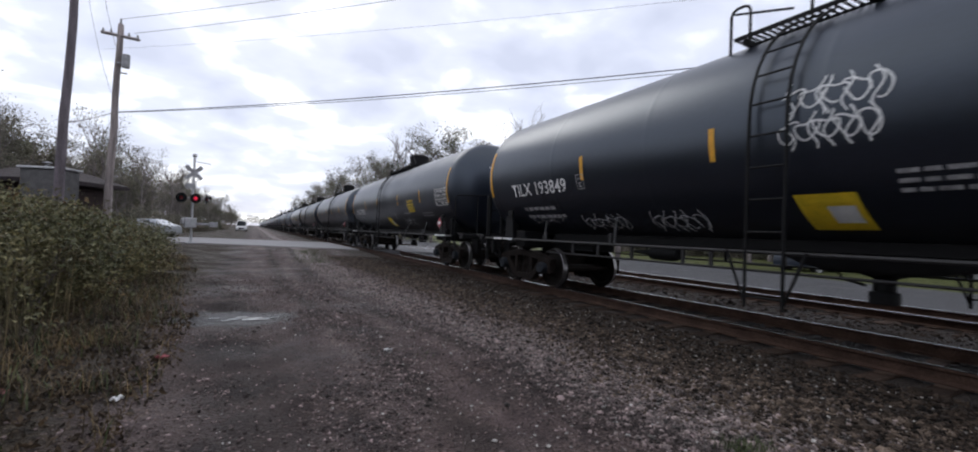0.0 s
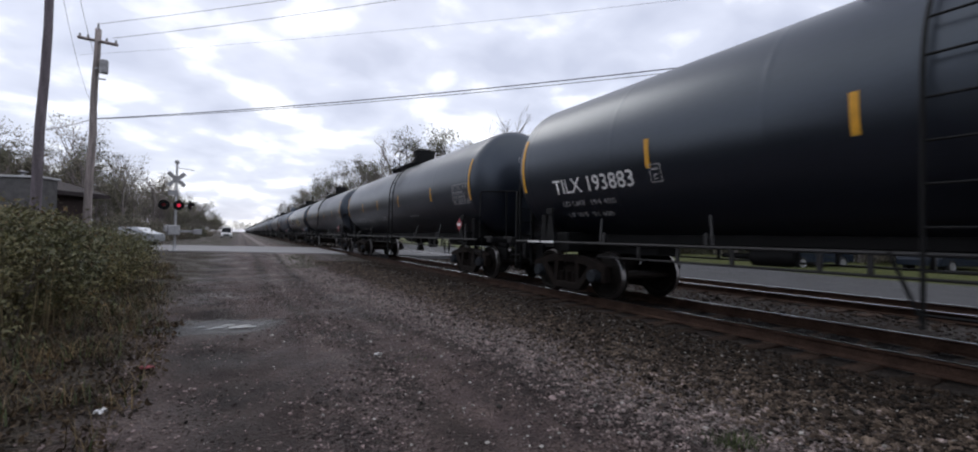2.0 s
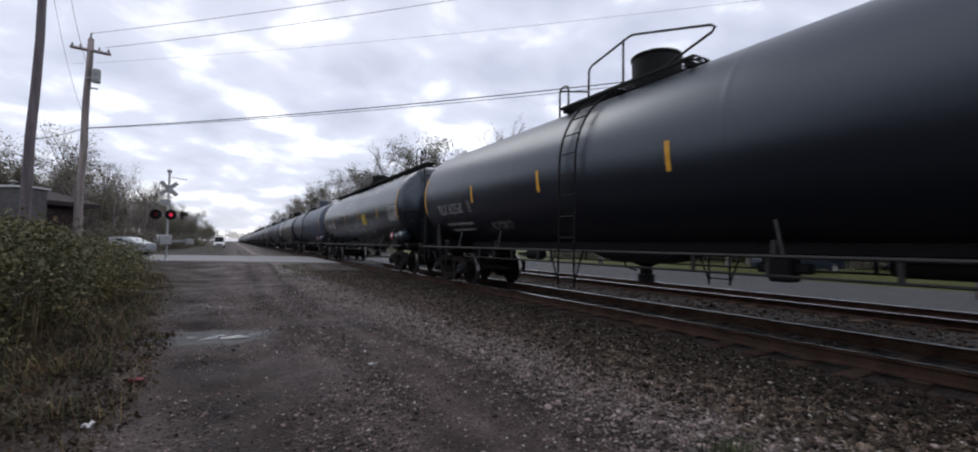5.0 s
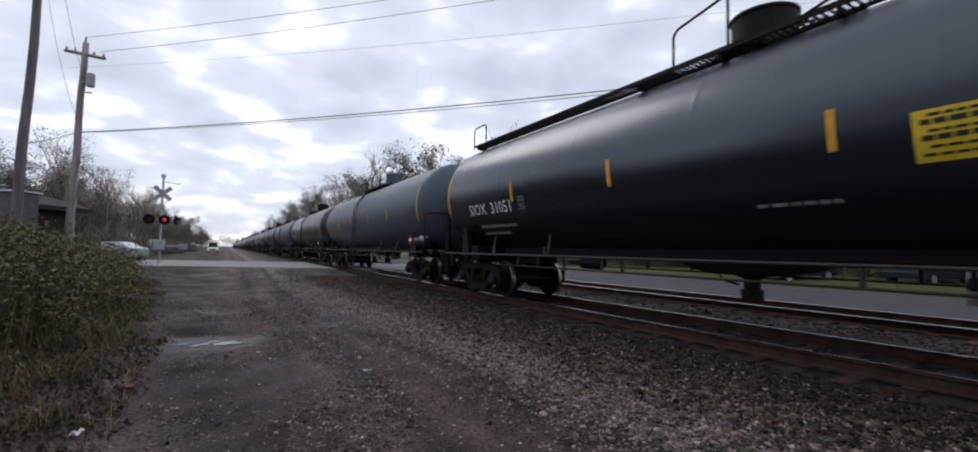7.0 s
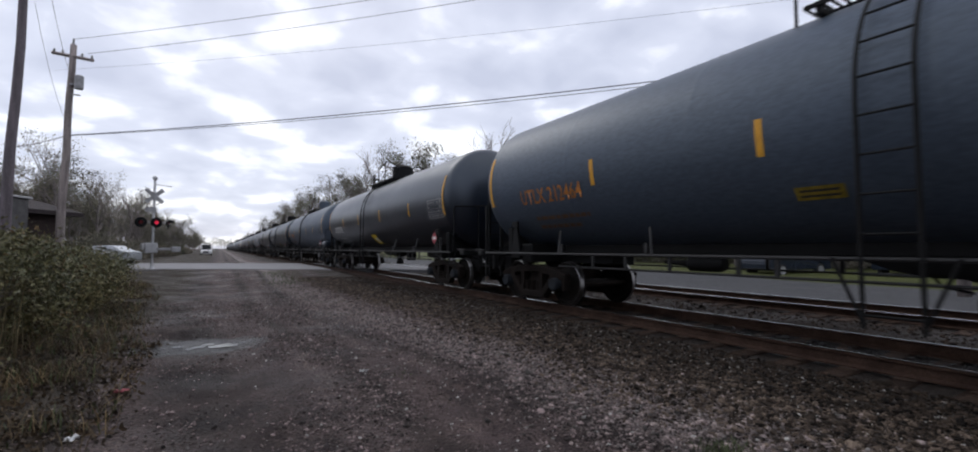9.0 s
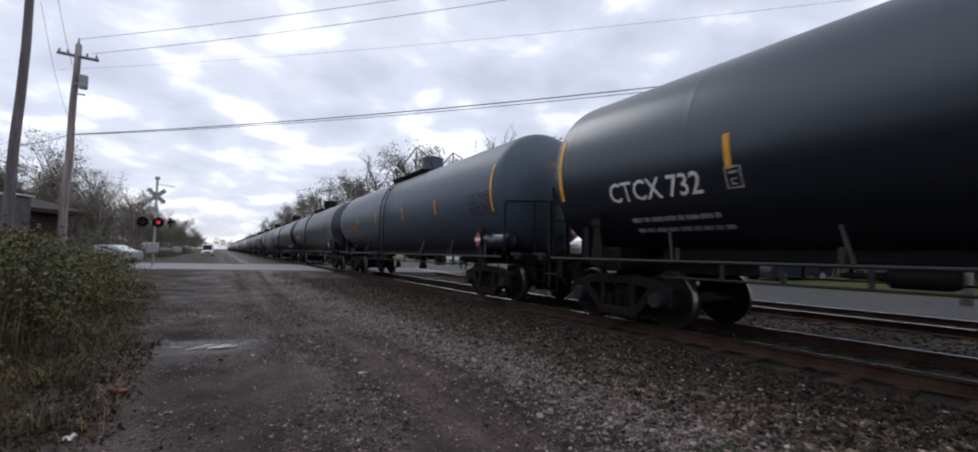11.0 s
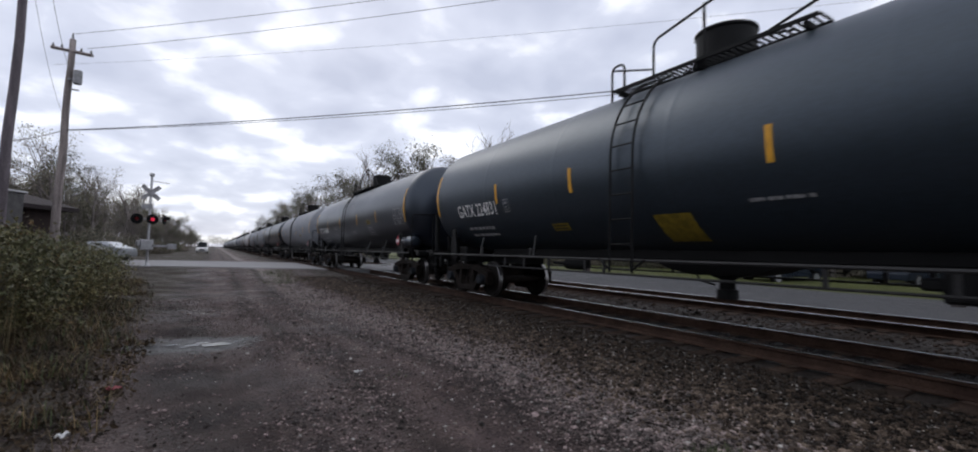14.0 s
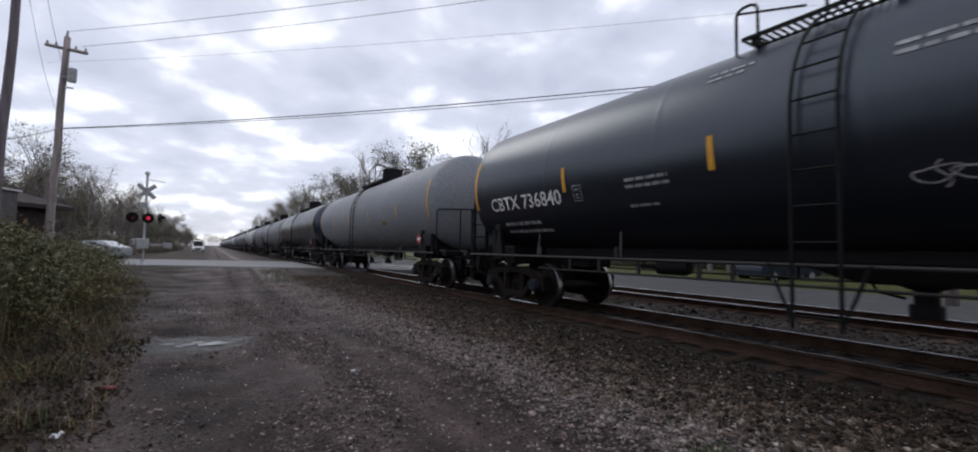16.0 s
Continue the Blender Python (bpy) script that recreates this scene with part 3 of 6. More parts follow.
def text_mesh(words, size):
    cu = bpy.data.curves.new("lettering", "FONT")
    cu.body, cu.size, cu.resolution_u = words, size, 2
    cu.offset = size * 0.010
    ob = bpy.data.objects.new("lettering", cu)
    scene.collection.objects.link(ob)
    bpy.context.view_layer.update()
    me = bpy.data.meshes.new_from_object(ob.evaluated_get(bpy.context.evaluated_depsgraph_get()))
    bpy.data.objects.remove(ob)
    return me


def by_word(me, cut):
    """The lettering left and right of a cut, as two meshes."""
    out = []
    for side in (0, 1):
        bm = bmesh.new(); bm.from_mesh(me)
        bmesh.ops.delete(bm, geom=[v for v in bm.verts if (v.co.x > cut) != bool(side)], context="VERTS")
        m = bpy.data.meshes.new("lettering"); bm.to_mesh(m); bm.free()
        out.append(m)
    return out


def word_gap(me):
    """The middle of the widest clear space between two letters."""
    spans = sorted((min(me.vertices[i].co.x for i in p.vertices), max(me.vertices[i].co.x for i in p.vertices)) for p in me.polygons)
    best, cut, end = 0.0, 0.0, spans[0][1]
    for a, b in spans:
        if a - end > best:
            best, cut = a - end, (a + end) / 2
        end = max(end, b)
    return cut


def lettering(words, y0, z0, width, height, material, parent, label):
    """Words on the near side of the tank, fitted to a width and a height."""
    me = text_mesh(words, 1.0)
    xs = [v.co.x for v in me.vertices]; ys = [v.co.y for v in me.vertices]
    x0, y1 = min(xs), min(ys)
    kx, ky = width / (max(xs) - x0), height / (max(ys) - y1)
    for word in by_word(me, word_gap(me)):
        for v in word.vertices:
            v.co = on_tank((v.co.x - x0) * kx, (v.co.y - y1) * ky, y0, z0, 0.009)
        linked("lettering", word, material, parent, label)


def head_lettering(words, half, head, material, parent):
    """The mark repeated on the end that leads, with print below it."""
    me = text_mesh(words, 1.0)
    xs = [v.co.x for v in me.vertices]; ys = [v.co.y for v in me.vertices]
    x0, y1 = min(xs), min(ys)
    kx, ky = 1.05 / (max(xs) - x0), 0.15 / (max(ys) - y1)

    def skin(x, z):
        q = max(0.0, 1 - (x * x + (z - Z_TANK) ** 2) / R_TANK ** 2)
        return Vector((x, -half - head * math.sqrt(q) - 0.012, z))
    for word in by_word(me, word_gap(me)):
        for v in word.vertices:
            v.co = skin(-0.35 + (v.co.x - x0) * kx, 3.28 + (v.co.y - y1) * ky)
        linked("head_lettering", word, material, parent, "small stencilled mark on the tank head")
    for r in range(2):
        bm = bmesh.new()
        u = -0.18
        while u < 0.5:
            q = [bm.verts.new(skin(a, b)) for a, b in ((u, 3.14 - r * 0.1), (u + 0.12, 3.14 - r * 0.1), (u + 0.12, 3.19 - r * 0.1), (u, 3.19 - r * 0.1))]
            bm.faces.new(q)
            u += 0.15
        part("stencil_print", bm, M_FADED, parent)


def small_lines(rng, rows, width, step, h, y0, z0, material, parent, label):
    """Print too small to read: rows of short bars."""
    for r in range(rows):
        q, u = [], 0.0
        w = width * rng.uniform(0.7, 1.0)
        while u < w:
            d = rng.uniform(0.10, 0.22)
            q.append((u, min(u + d, w), -r * step, -r * step + h))
            u += d + 0.035
        part("stencil_print", decal_bm(q, y0, z0), material, parent, label)


def ribbon(paths, w, y0, z0, off=0.010):
    """Sprayed strokes on the skin of the tank."""
    bm = bmesh.new()
    for p in paths:
        prev = None
        for i, (u, v) in enumerate(p):
            u2, v2 = p[min(i + 1, len(p) - 1)]
            u1, v1 = p[max(i - 1, 0)]
            d = Vector((u2 - u1, v2 - v1)).normalized()
            nx, ny = -d.y * w / 2, d.x * w / 2
            cur = (bm.verts.new(on_tank(u + nx, v + ny, y0, z0, off)), bm.verts.new(on_tank(u - nx, v - ny, y0, z0, off)))
            if prev:
                bm.faces.new((prev[0], prev[1], cur[1], cur[0]))
            prev = cur
    return bm


def scrawl(rng, width, height, letters):
    """Loose loops that read as spray can writing but spell nothing."""
    paths = []
    for i in range(letters):
        u0 = width * i / letters
        w = width / letters
        pts = []
        a0, turns = rng.uniform(0, 6.28), rng.uniform(0.75, 1.25)
        for k in range(22):
            a = a0 + turns * 2 * math.pi * k / 21
            rr = 1 + 0.25 * math.sin(2 * a + i)
            pts.append((u0 + w * (0.5 + 0.55 * rr * math.cos(a)), height * (0.45 + 0.32 * rr * math.sin(a + 0.5 * math.cos(a)))))
        paths.append(pts)
        x = u0 + w * rng.uniform(0.1, 0.9)
        paths.append([(x + 0.05 * math.sin(k * 0.7 + i), height * (-0.1 + 1.15 * k / 9) * rng.uniform(0.97, 1.03)) for k in range(10)])
    return paths


def wheel_set_bm():
    bm = bmesh.new()
    for s in (-1, 1):
        prof = [(0.09, 0.09), (0.15, 0.085), (0.17, 0.05), (0.36, 0.020), (0.395, 0.055), (0.445, 0.060), (0.457, 0.045), (0.460, -0.045), (0.487, -0.060), (0.487, -0.075), (0.40, -0.080), (0.36, -0.035), (0.17, -0.055), (0.13, -0.085), (0.09, -0.09)]
        b = lathe([(r, s * (0.755 + h)) for r, h in prof], "x", 36)
        bm = join_bm(bm, b)
    bm = join_bm(bm, lathe([(0.001, -1.02), (0.075, -1.02), (0.075, -0.8), (0.085, -0.7), (0.085, 0.7), (0.075, 0.8), (0.075, 1.02), (0.001, 1.02)], "x", 14))
    for f in bm.faces:
        c = f.calc_center_median()
        r = math.hypot(c.y, c.z)
        f.material_index = 1 if 0.449 < r < 0.47 else 0
    return bm


def side_frame_bm():
    """A cast side frame: pedestals, arched top chord, drooping bottom chord, columns round the spring nest."""
    bm = bmesh.new()
    x0, x1 = -0.09, 0.09
    def bar(pts, h, xa=x0, xb=x1):
        for (ya, za), (yb, zb) in zip(pts, pts[1:]):
            ring = []
            d = Vector((yb - ya, zb - za)).normalized(); nn = Vector((-d.y, d.x)) * h / 2
            e = d * h * 0.25
            vs = []
            for x in (xa, xb):
                for q in (Vector((ya, za)) - e + nn, Vector((yb, zb)) + e + nn, Vector((yb, zb)) + e - nn, Vector((ya, za)) - e - nn):
                    vs.append(bm.verts.new((x, q.x, q.y)))
            for f in ((0, 1, 2, 3), (7, 6, 5, 4), (0, 4, 5, 1), (1, 5, 6, 2), (2, 6, 7, 3), (3, 7, 4, 0)):
                bm.faces.new([vs[i] for i in f])
    bar([(-1.12, 0.60), (-0.75, 0.70), (-0.35, 0.76), (0.35, 0.76), (0.75, 0.70), (1.12, 0.60)], 0.15)
    bar([(-0.78, 0.62), (-0.38, 0.20), (0.38, 0.20), (0.78, 0.62)], 0.15)
    bar([(-0.36, 0.2), (-0.33, 0.74)], 0.13); bar([(0.36, 0.2), (0.33, 0.74)], 0.13)
    bar([(-1.10, 0.62), (-1.10, 0.36)], 0.10); bar([(1.10, 0.62), (1.10, 0.36)], 0.10)
    bar([(-0.70, 0.62), (-0.68, 0.40)], 0.10); bar([(0.70, 0.62), (0.68, 0.40)], 0.10)
    bmesh.ops.recalc_face_normals(bm, faces=bm.faces)
    bmesh.ops.bevel(bm, geom=bm.edges[:], offset=0.014, segments=1, affect="EDGES")
    return bm


def spring_bm():
    prof = [(0.06, 0.27)]
    for i in range(7):
        z = 0.28 + i * 0.03
        prof += [(0.085, z), (0.085, z + 0.016), (0.062, z + 0.018), (0.062, z + 0.028)]
    return lathe(prof, "z", 10)


WHEELS = []


def build_truck(car, y, spins):
    truck = linked("truck", cached("truck_bolster", lambda: boxes((-0.95, 0.95, -0.19, 0.19, 0.46, 0.74), (-0.25, 0.25, -0.25, 0.25, 0.72, 0.86), (-0.75, 0.75, -1.16, -1.10, 0.42, 0.50), (-0.75, 0.75, 1.10, 1.16, 0.42, 0.50), bevel=0.02), False), M_TRUCK, car, "cast iron truck with roller bearings and coil springs", pose(0, y, 0))
    for s in (-1, 1):
        linked("side_frame", cached("side_frame", side_frame_bm, False), M_TRUCK, truck, at=pose(s * 0.99, 0, 0))
        for y2 in (-0.2, 0.0, 0.2) if spins else ():
            linked("spring", cached("spring", spring_bm), M_TRUCK, truck, at=pose(s * 0.99, y2, 0))
        for e in (-0.89, 0.89):
            cap = cached("bearing_cap", lambda: lathe([(0.001, -0.12), (0.10, -0.12), (0.125, -0.10), (0.135, 0.06), (0.14, 0.10), (0.001, 0.10)], "x", 18))
            linked("bearing", cap, M_BEARING, truck, at=pose(s * 1.08, e, 0.46, 0, 0, 0 if s < 0 else 180))
        shoe = cached("brake_beam", lambda: join_bm(boxes((-0.7, 0.7, -0.06, 0.06, 0.30, 0.38), (-0.8, -0.7, -0.05, 0.05, 0.26, 0.62), (0.7, 0.8, -0.05, 0.05, 0.26, 0.62), bevel=0.01)), False)
        linked("brake_beam", shoe, M_TRUCK, truck, at=pose(0, s * 0.36, 0))
    for e in (-0.89, 0.89):
        w = linked("wheel_set", cached("wheel_set", wheel_set_bm, False, (M_WHEEL, M_TREAD)), None, truck, "forged wheels with a bright worn rim", pose(0, e, 0.46))
        if spins:
            WHEELS.append((w, e))
    return truck


def ladder_bm(top_phi, bottom):
    """Side ladder: two stringers that follow the curve of the tank and hang down to a stirrup."""
    bm = bmesh.new()
    r = R_TANK + 0.10
    arc = []
    for i in range(9):
        a = radians(top_phi) * (1 - i / 8)
        arc.append((-r * math.cos(a), Z_TANK + r * math.sin(a)))
    arc += [(-r, 2.2), (-r - 0.01, 1.15), (-r - 0.01, bottom)]
    for y in (-0.23, 0.23):
        tube(bm, [(x, y, z) for x, z in arc], 0.022, 6)
        tube(bm, [(-r - 0.01, y, bottom + 0.05), (-r - 0.01, y + (0.25 if y > 0 else -0.25), 1.12)], 0.018, 6)
    # rungs at an even pitch along the line
    run = [0]
    for a, b in zip(arc, arc[1:]):
        run.append(run[-1] + math.hypot(b[0] - a[0], b[1] - a[1]))
    d = 0.1
    while d < run[-1]:
        i = max(k for k in range(len(run)) if run[k] <= d)
        i = min(i, len(arc) - 2)
        f = (d - run[i]) / (run[i + 1] - run[i])
        x = arc[i][0] + f * (arc[i + 1][0] - arc[i][0]); z = arc[i][1] + f * (arc[i + 1][1] - arc[i][1])
        tube(bm, [(x, -0.23, z), (x, 0.23, z)], 0.014, 6)
        d += 0.40
    return bm


def skid_bm():
    """The tapering skid that guards the bottom outlet."""
    bm = bmesh.new()
    rows = []
    for w, h, z in ((0.55, 1.45, 1.30), (0.52, 1.25, 1.16), (0.42, 0.75, 0.95), (0.34, 0.42, 0.88)):
        rows.append([bm.verts.new((x, y, z)) for x, y in ((-w, -h), (w, -h), (w, h), (-w, h))])
    for a, b in zip(rows, rows[1:]):
        for k in range(4):
            bm.faces.new((a[k], a[(k + 1) % 4], b[(k + 1) % 4], b[k]))
    bm.faces.new(rows[0]); bm.faces.new(rows[-1][::-1])
    bmesh.ops.recalc_face_normals(bm, faces=bm.faces)
    return bm


def end_ladder_bm():
    """Rungs between two flat stringers beside the end platform."""
    bm = boxes((-1.30, -1.26, 8.56, 8.62, 0.50, 2.30), (-0.86, -0.82, 8.56, 8.62, 0.50, 2.30))
    for k in range(6):
        tube(bm, [(-1.28, 8.59, 0.60 + 0.32 * k), (-0.84, 8.59, 0.60 + 0.32 * k)], 0.013, 6)
    return bm


def rigging_bm():
    bm = boxes((-0.75, -0.35, 8.25, 8.55, 0.62, 1.02), (-0.55, 0.60, 8.38, 8.44, 0.70, 0.78), (0.55, 0.62, 8.0, 8.5, 0.55, 1.0), (-1.28, -1.16, 8.2, 8.32, 0.70, 1.05), bevel=0.012)
    tube(bm, [(-0.6, 7.9, 0.68), (0.1, 8.5, 0.72), (0.7, 8.6, 0.66)], 0.02, 6)
    tube(bm, [(-1.1, 8.6, 0.98), (-0.4, 8.75, 0.80), (0.4, 8.75, 0.82), (1.1, 8.6, 0.98)], 0.016, 6)
    return bm


def gusset_bm():
    """A tapering upright from the sill to the flank of the tank."""
    bm = bmesh.new()
    vs = [bm.verts.new((x, y, z)) for x in (-0.025, 0.025) for y, z in ((-0.17, 1.0), (0.17, 1.0), (0.055, 1.72), (-0.055, 1.72))]
    for f in ((0, 1, 2, 3), (7, 6, 5, 4), (0, 4, 5, 1), (1, 5, 6, 2), (2, 6, 7, 3), (3, 7, 4, 0)):
        bm.faces.new([vs[i] for i in f])
    box(bm, -0.05, 0.0, -0.11, 0.11, 1.70, 1.82)
    bmesh.ops.recalc_face_normals(bm, faces=bm.faces)
    return bm


def grating_bm(x0, x1, y0, y1, z):
    bm = boxes((x0, x0 + 0.04, y0, y1, z - 0.05, z), (x1 - 0.04, x1, y0, y1, z - 0.05, z))
    n = max(2, int((y1 - y0) / 0.09))
    for i in range(n + 1):
        y = y0 + (y1 - y0) * i / n
        box(bm, x0 + 0.04, x1 - 0.04, y - 0.012, y + 0.012, z - 0.035, z - 0.004)
    for y in (y0 + 0.15, (y0 + y1) / 2, y1 - 0.15):
        box(bm, x0 + 0.03, x1 - 0.03, y - 0.03, y + 0.03, z - 0.14, z - 0.05)
    return bm


def arc_rail(x, y0, y1, zf, zt, peak=None, r=0.022):
    """A bent guard rail in the plane x, its top folded up to a peak if one is given."""
    c = 0.10
    top = [(x, y0 + c * 0.3, zt - c * 0.3), (x, y0 + c, zt)]
    if peak:
        top += [(x, peak, zt + 0.22)]
    top += [(x, y1 - c, zt), (x, y1 - c * 0.3, zt - c * 0.3)]
    return [(x, y0, zf), (x, y0, zt - c)] + top + [(x, y1, zt - c), (x, y1, zf)]


def build_car(index, yc, half, paint, label, style, words=None, ink=None, full=True, spins=True):
    rng = random.Random(100 + index)
    car = empty("tank_car", pose(TRACK_1, yc, RAIL), label, "tank car", "cars of the freight train")
    head = 0.72
    tank = linked("tank", cached(("tank", half, paint.name), lambda: tank_bm(half, head)), paint, car)
    for e in (-1, 1):
        build_truck(car, e * 6.95, spins)
        turn = pose(0, 0, 0, 0, 0, 0 if e > 0 else 180)
        linked("stub_sill", cached("stub_sill", lambda: boxes((-0.32, 0.32, 5.2, 8.95, 0.88, 1.18), bevel=0.015), False), M_BLACK, car, at=turn)
        linked("draft_box", cached("draft_box", lambda: boxes((-0.2, 0.2, 8.6, 9.15, 0.72, 1.02), bevel=0.015), False), M_BLACK, car, at=turn)
        linked("end_beam", cached("end_beam", lambda: boxes((-1.35, 1.35, 8.62, 8.92, 1.02, 1.16), bevel=0.015), False), M_BLACK, car, at=turn)
        linked("body_bolster", cached("body_bolster", lambda: boxes((-1.2, 1.2, 6.75, 7.15, 0.90, 1.32), bevel=0.03), False), M_BLACK, car, at=turn)
        linked("coupler", cached("coupler", lambda: boxes((-0.09, 0.09, 8.9, 9.28, 0.76, 0.94), (-0.16, 0.10, 9.18, 9.42, 0.72, 0.98), (0.06, 0.17, 9.12, 9.36, 0.74, 0.96), bevel=0.03), False), M_TRUCK, car, at=turn)
        if full:
            linked("end_platform", cached("end_platform", lambda: grating_bm(-1.40, 1.40, 8.60, 9.00, 1.20), False), M_BLACK_WARM, car, at=turn)
            linked("end_handrail", cached("end_handrail", lambda: tubes(0.02, [(-1.38, 8.3, 1.15), (-1.38, 8.3, 2.36), (-1.33, 8.3, 2.43), (-0.6, 8.75, 2.44), (0.6, 8.75, 2.44), (1.33, 8.3, 2.43), (1.38, 8.3, 2.36), (1.38, 8.3, 1.15)], [(-0.75, 8.65, 1.2), (-0.75, 8.65, 2.43)], [(0.75, 8.65, 1.2), (0.75, 8.65, 2.43)])), M_BLACK, car, at=turn)
            linked("saddle", cached("saddle", lambda: boxes((-1.22, 1.22, 7.50, 7.66, 1.1, 1.7), bevel=0.01), False), M_BLACK, car, at=turn)
            for s in (-1.36, 1.36):
                linked("gusset", cached("gusset", gusset_bm, False), M_BLACK, car, "tapering steel upright", turn @ pose(s, 7.12, 0))
            for s in (-1.45, 1.45):
                linked("step", cached("step", lambda: tubes(0.016, [(0, 8.15, 1.12), (0, 8.15, 0.45), (0, 8.55, 0.45), (0, 8.55, 1.12)], [(0, 8.15, 0.78), (0, 8.55, 0.78)])), M_BLACK, car, at=turn @ pose(s, 0, 0))
            linked("end_ladder", cached("end_ladder", end_ladder_bm, False), M_BLACK, car, "narrow steel ladder at the end of the tank", turn)
            linked("brake_rigging", cached("brake_rigging", rigging_bm, False), M_BLACK, car, "levers and rods under the end platform", turn)
            linked("air_hose", cached("air_hose", lambda: tubes(0.025, [(0.35, 8.95, 0.85), (0.36, 9.12, 0.70), (0.30, 9.25, 0.52), (0.18, 9.38, 0.48)])), M_RUBBER, car, at=turn)
    for s in (-1, 1):
        rail = cached("side_rail", lambda: join_bm(tubes(0.024, [(0, -8.3, 1.10), (0, 8.3, 1.10)]), boxes(*[(-0.02, 0.02, y - 0.03, y + 0.03, 1.12, 1.30) for y in (-5.4, -3.2, 3.4, 5.4)])))
        linked("side_rail", rail, M_BLACK_WARM, car, "thin dusty grab rail along the sill", pose(s * 1.47, 0, 0))
        if full:
            strut = cached("tank_strut", lambda: tubes(0.022, [(0, 0, 1.12), (0.20, 0.18, 1.55)]))
            for y in (-5.5, -3.3, 3.3, 5.5):
                linked("tank_strut", strut, M_BLACK_WARM, car, at=pose(s * 1.47, s * -y, 0, 0, 0, 0 if s < 0 else 180))
            if style.get("topwalk"):
                continue
            lad = cached(("ladder", style.get("lad", 0.42)), lambda: ladder_bm(66, style.get("lad", 0.42)))
            linked("ladder", lad, M_BLACK if not style.get("grey_fit") else style["grey_fit"], car, "steel side ladder", pose(0, style.get("lad_y", 0.45) * -s, 0, 0, 0, 0 if s < 0 else 180))
    # piping and gear under the belly
    for s in (-1, 1):
        turn = pose(0, 0, 0, 0, 0, 0 if s < 0 else 180)
        linked("brake_pipe", cached("brake_pipe", lambda: tubes(0.019, [(-1.05, -6.0, 0.84), (-1.05, 6.0, 0.84)])), M_BLACK_WARM, car, at=turn)
        if full:
            post = cached("pipe_hanger", lambda: boxes((-0.02, 0.02, -0.028, 0.028, 0.83, 1.12), bevel=0.004), False)
            for y in (-4.9, -4.25, -2.9, -1.8, 1.7, 2.2, 3.3, 4.2, 5.0):
                linked("pipe_hanger", post, M_BLACK_WARM, car, at=turn @ pose(-1.05, y, 0))
    linked("belly_sill", cached("belly_sill", lambda: boxes((-0.55, 0.55, -6.4, 6.4, 1.10, 1.32), bevel=0.03), False), M_BLACK, car)
    linked("outlet_valve", cached("outlet_valve", lambda: join_bm(lathe([(0.001, 1.32), (0.30, 1.30), (0.24, 0.86), (0.12, 0.82), (0.12, 0.66), (0.16, 0.65), (0.16, 0.50), (0.001, 0.50)], "z", 20), skid_bm(), tubes(0.018, [(-0.1, 0.16, 0.72), (-0.1, 0.42, 0.78), (-0.1, 0.52, 0.95)]))), M_BLACK, car)
    if full:
        linked("control_valve", cached("control_valve", lambda: boxes((-0.70, -0.40, -3.0, -2.7, 0.74, 1.08), (-0.62, -0.45, -3.2, -2.5, 0.86, 1.0), bevel=0.03), False), M_BLACK, car)
        linked("brake_cylinder", cached("brake_cylinder", lambda: lathe([(0.001, 2.7), (0.10, 2.72), (0.13, 2.8), (0.13, 3.30), (0.05, 3.36), (0.03, 3.8), (0.001, 3.8)], "y", 16, (-0.5, 0, 0.97))), M_BLACK, car)
        linked("belly_reservoir", cached("belly_reservoir", lambda: lathe([(0.001, -5.0), (0.12, -4.95), (0.14, -4.85), (0.14, -4.0), (0.12, -3.9), (0.001, -3.86)], "y", 16, (-0.2, 0, 1.0))), M_BLACK, car)
    # top fittings
    top = style.get("top", 0.0)
    d0 = style.get("dome_y", -0.25)
    fit = style.get("grey_fit") or M_BLACK
    dome_r = style.get("dome", 0.46)
    linked("manway_dome", cached(("manway_dome", dome_r, d0), lambda: join_bm(lathe([(dome_r * 0.9, 4.12), (dome_r * 0.9, 4.42), (dome_r, 4.44), (dome_r, 4.86), (dome_r * 1.05, 4.88), (dome_r * 1.05, 4.92), (dome_r * 0.7, 4.99), (0.001, 5.0)], "z", 28, (0, d0, 0)), boxes((-0.2, -0.1, d0 - 0.1, d0 + 0.1, 4.95, 5.06), (0.05, 0.25, d0 - 0.06, d0 + 0.06, 4.95, 5.05), bevel=0.02))), fit if not style.get("dome_paint") else style["dome_paint"], car, "bolted manway housing", pose(0, top, 0))
    for s in (-1, 1):
        linked("platform", cached("platform", lambda: grating_bm(-0.95, -0.52, -1.75, 1.6, 4.24), False), M_BLACK, car, "open steel grating beside the dome", pose(0, top, 0) @ pose(0, 0, 0, 0, 0, 0 if s < 0 else 180))
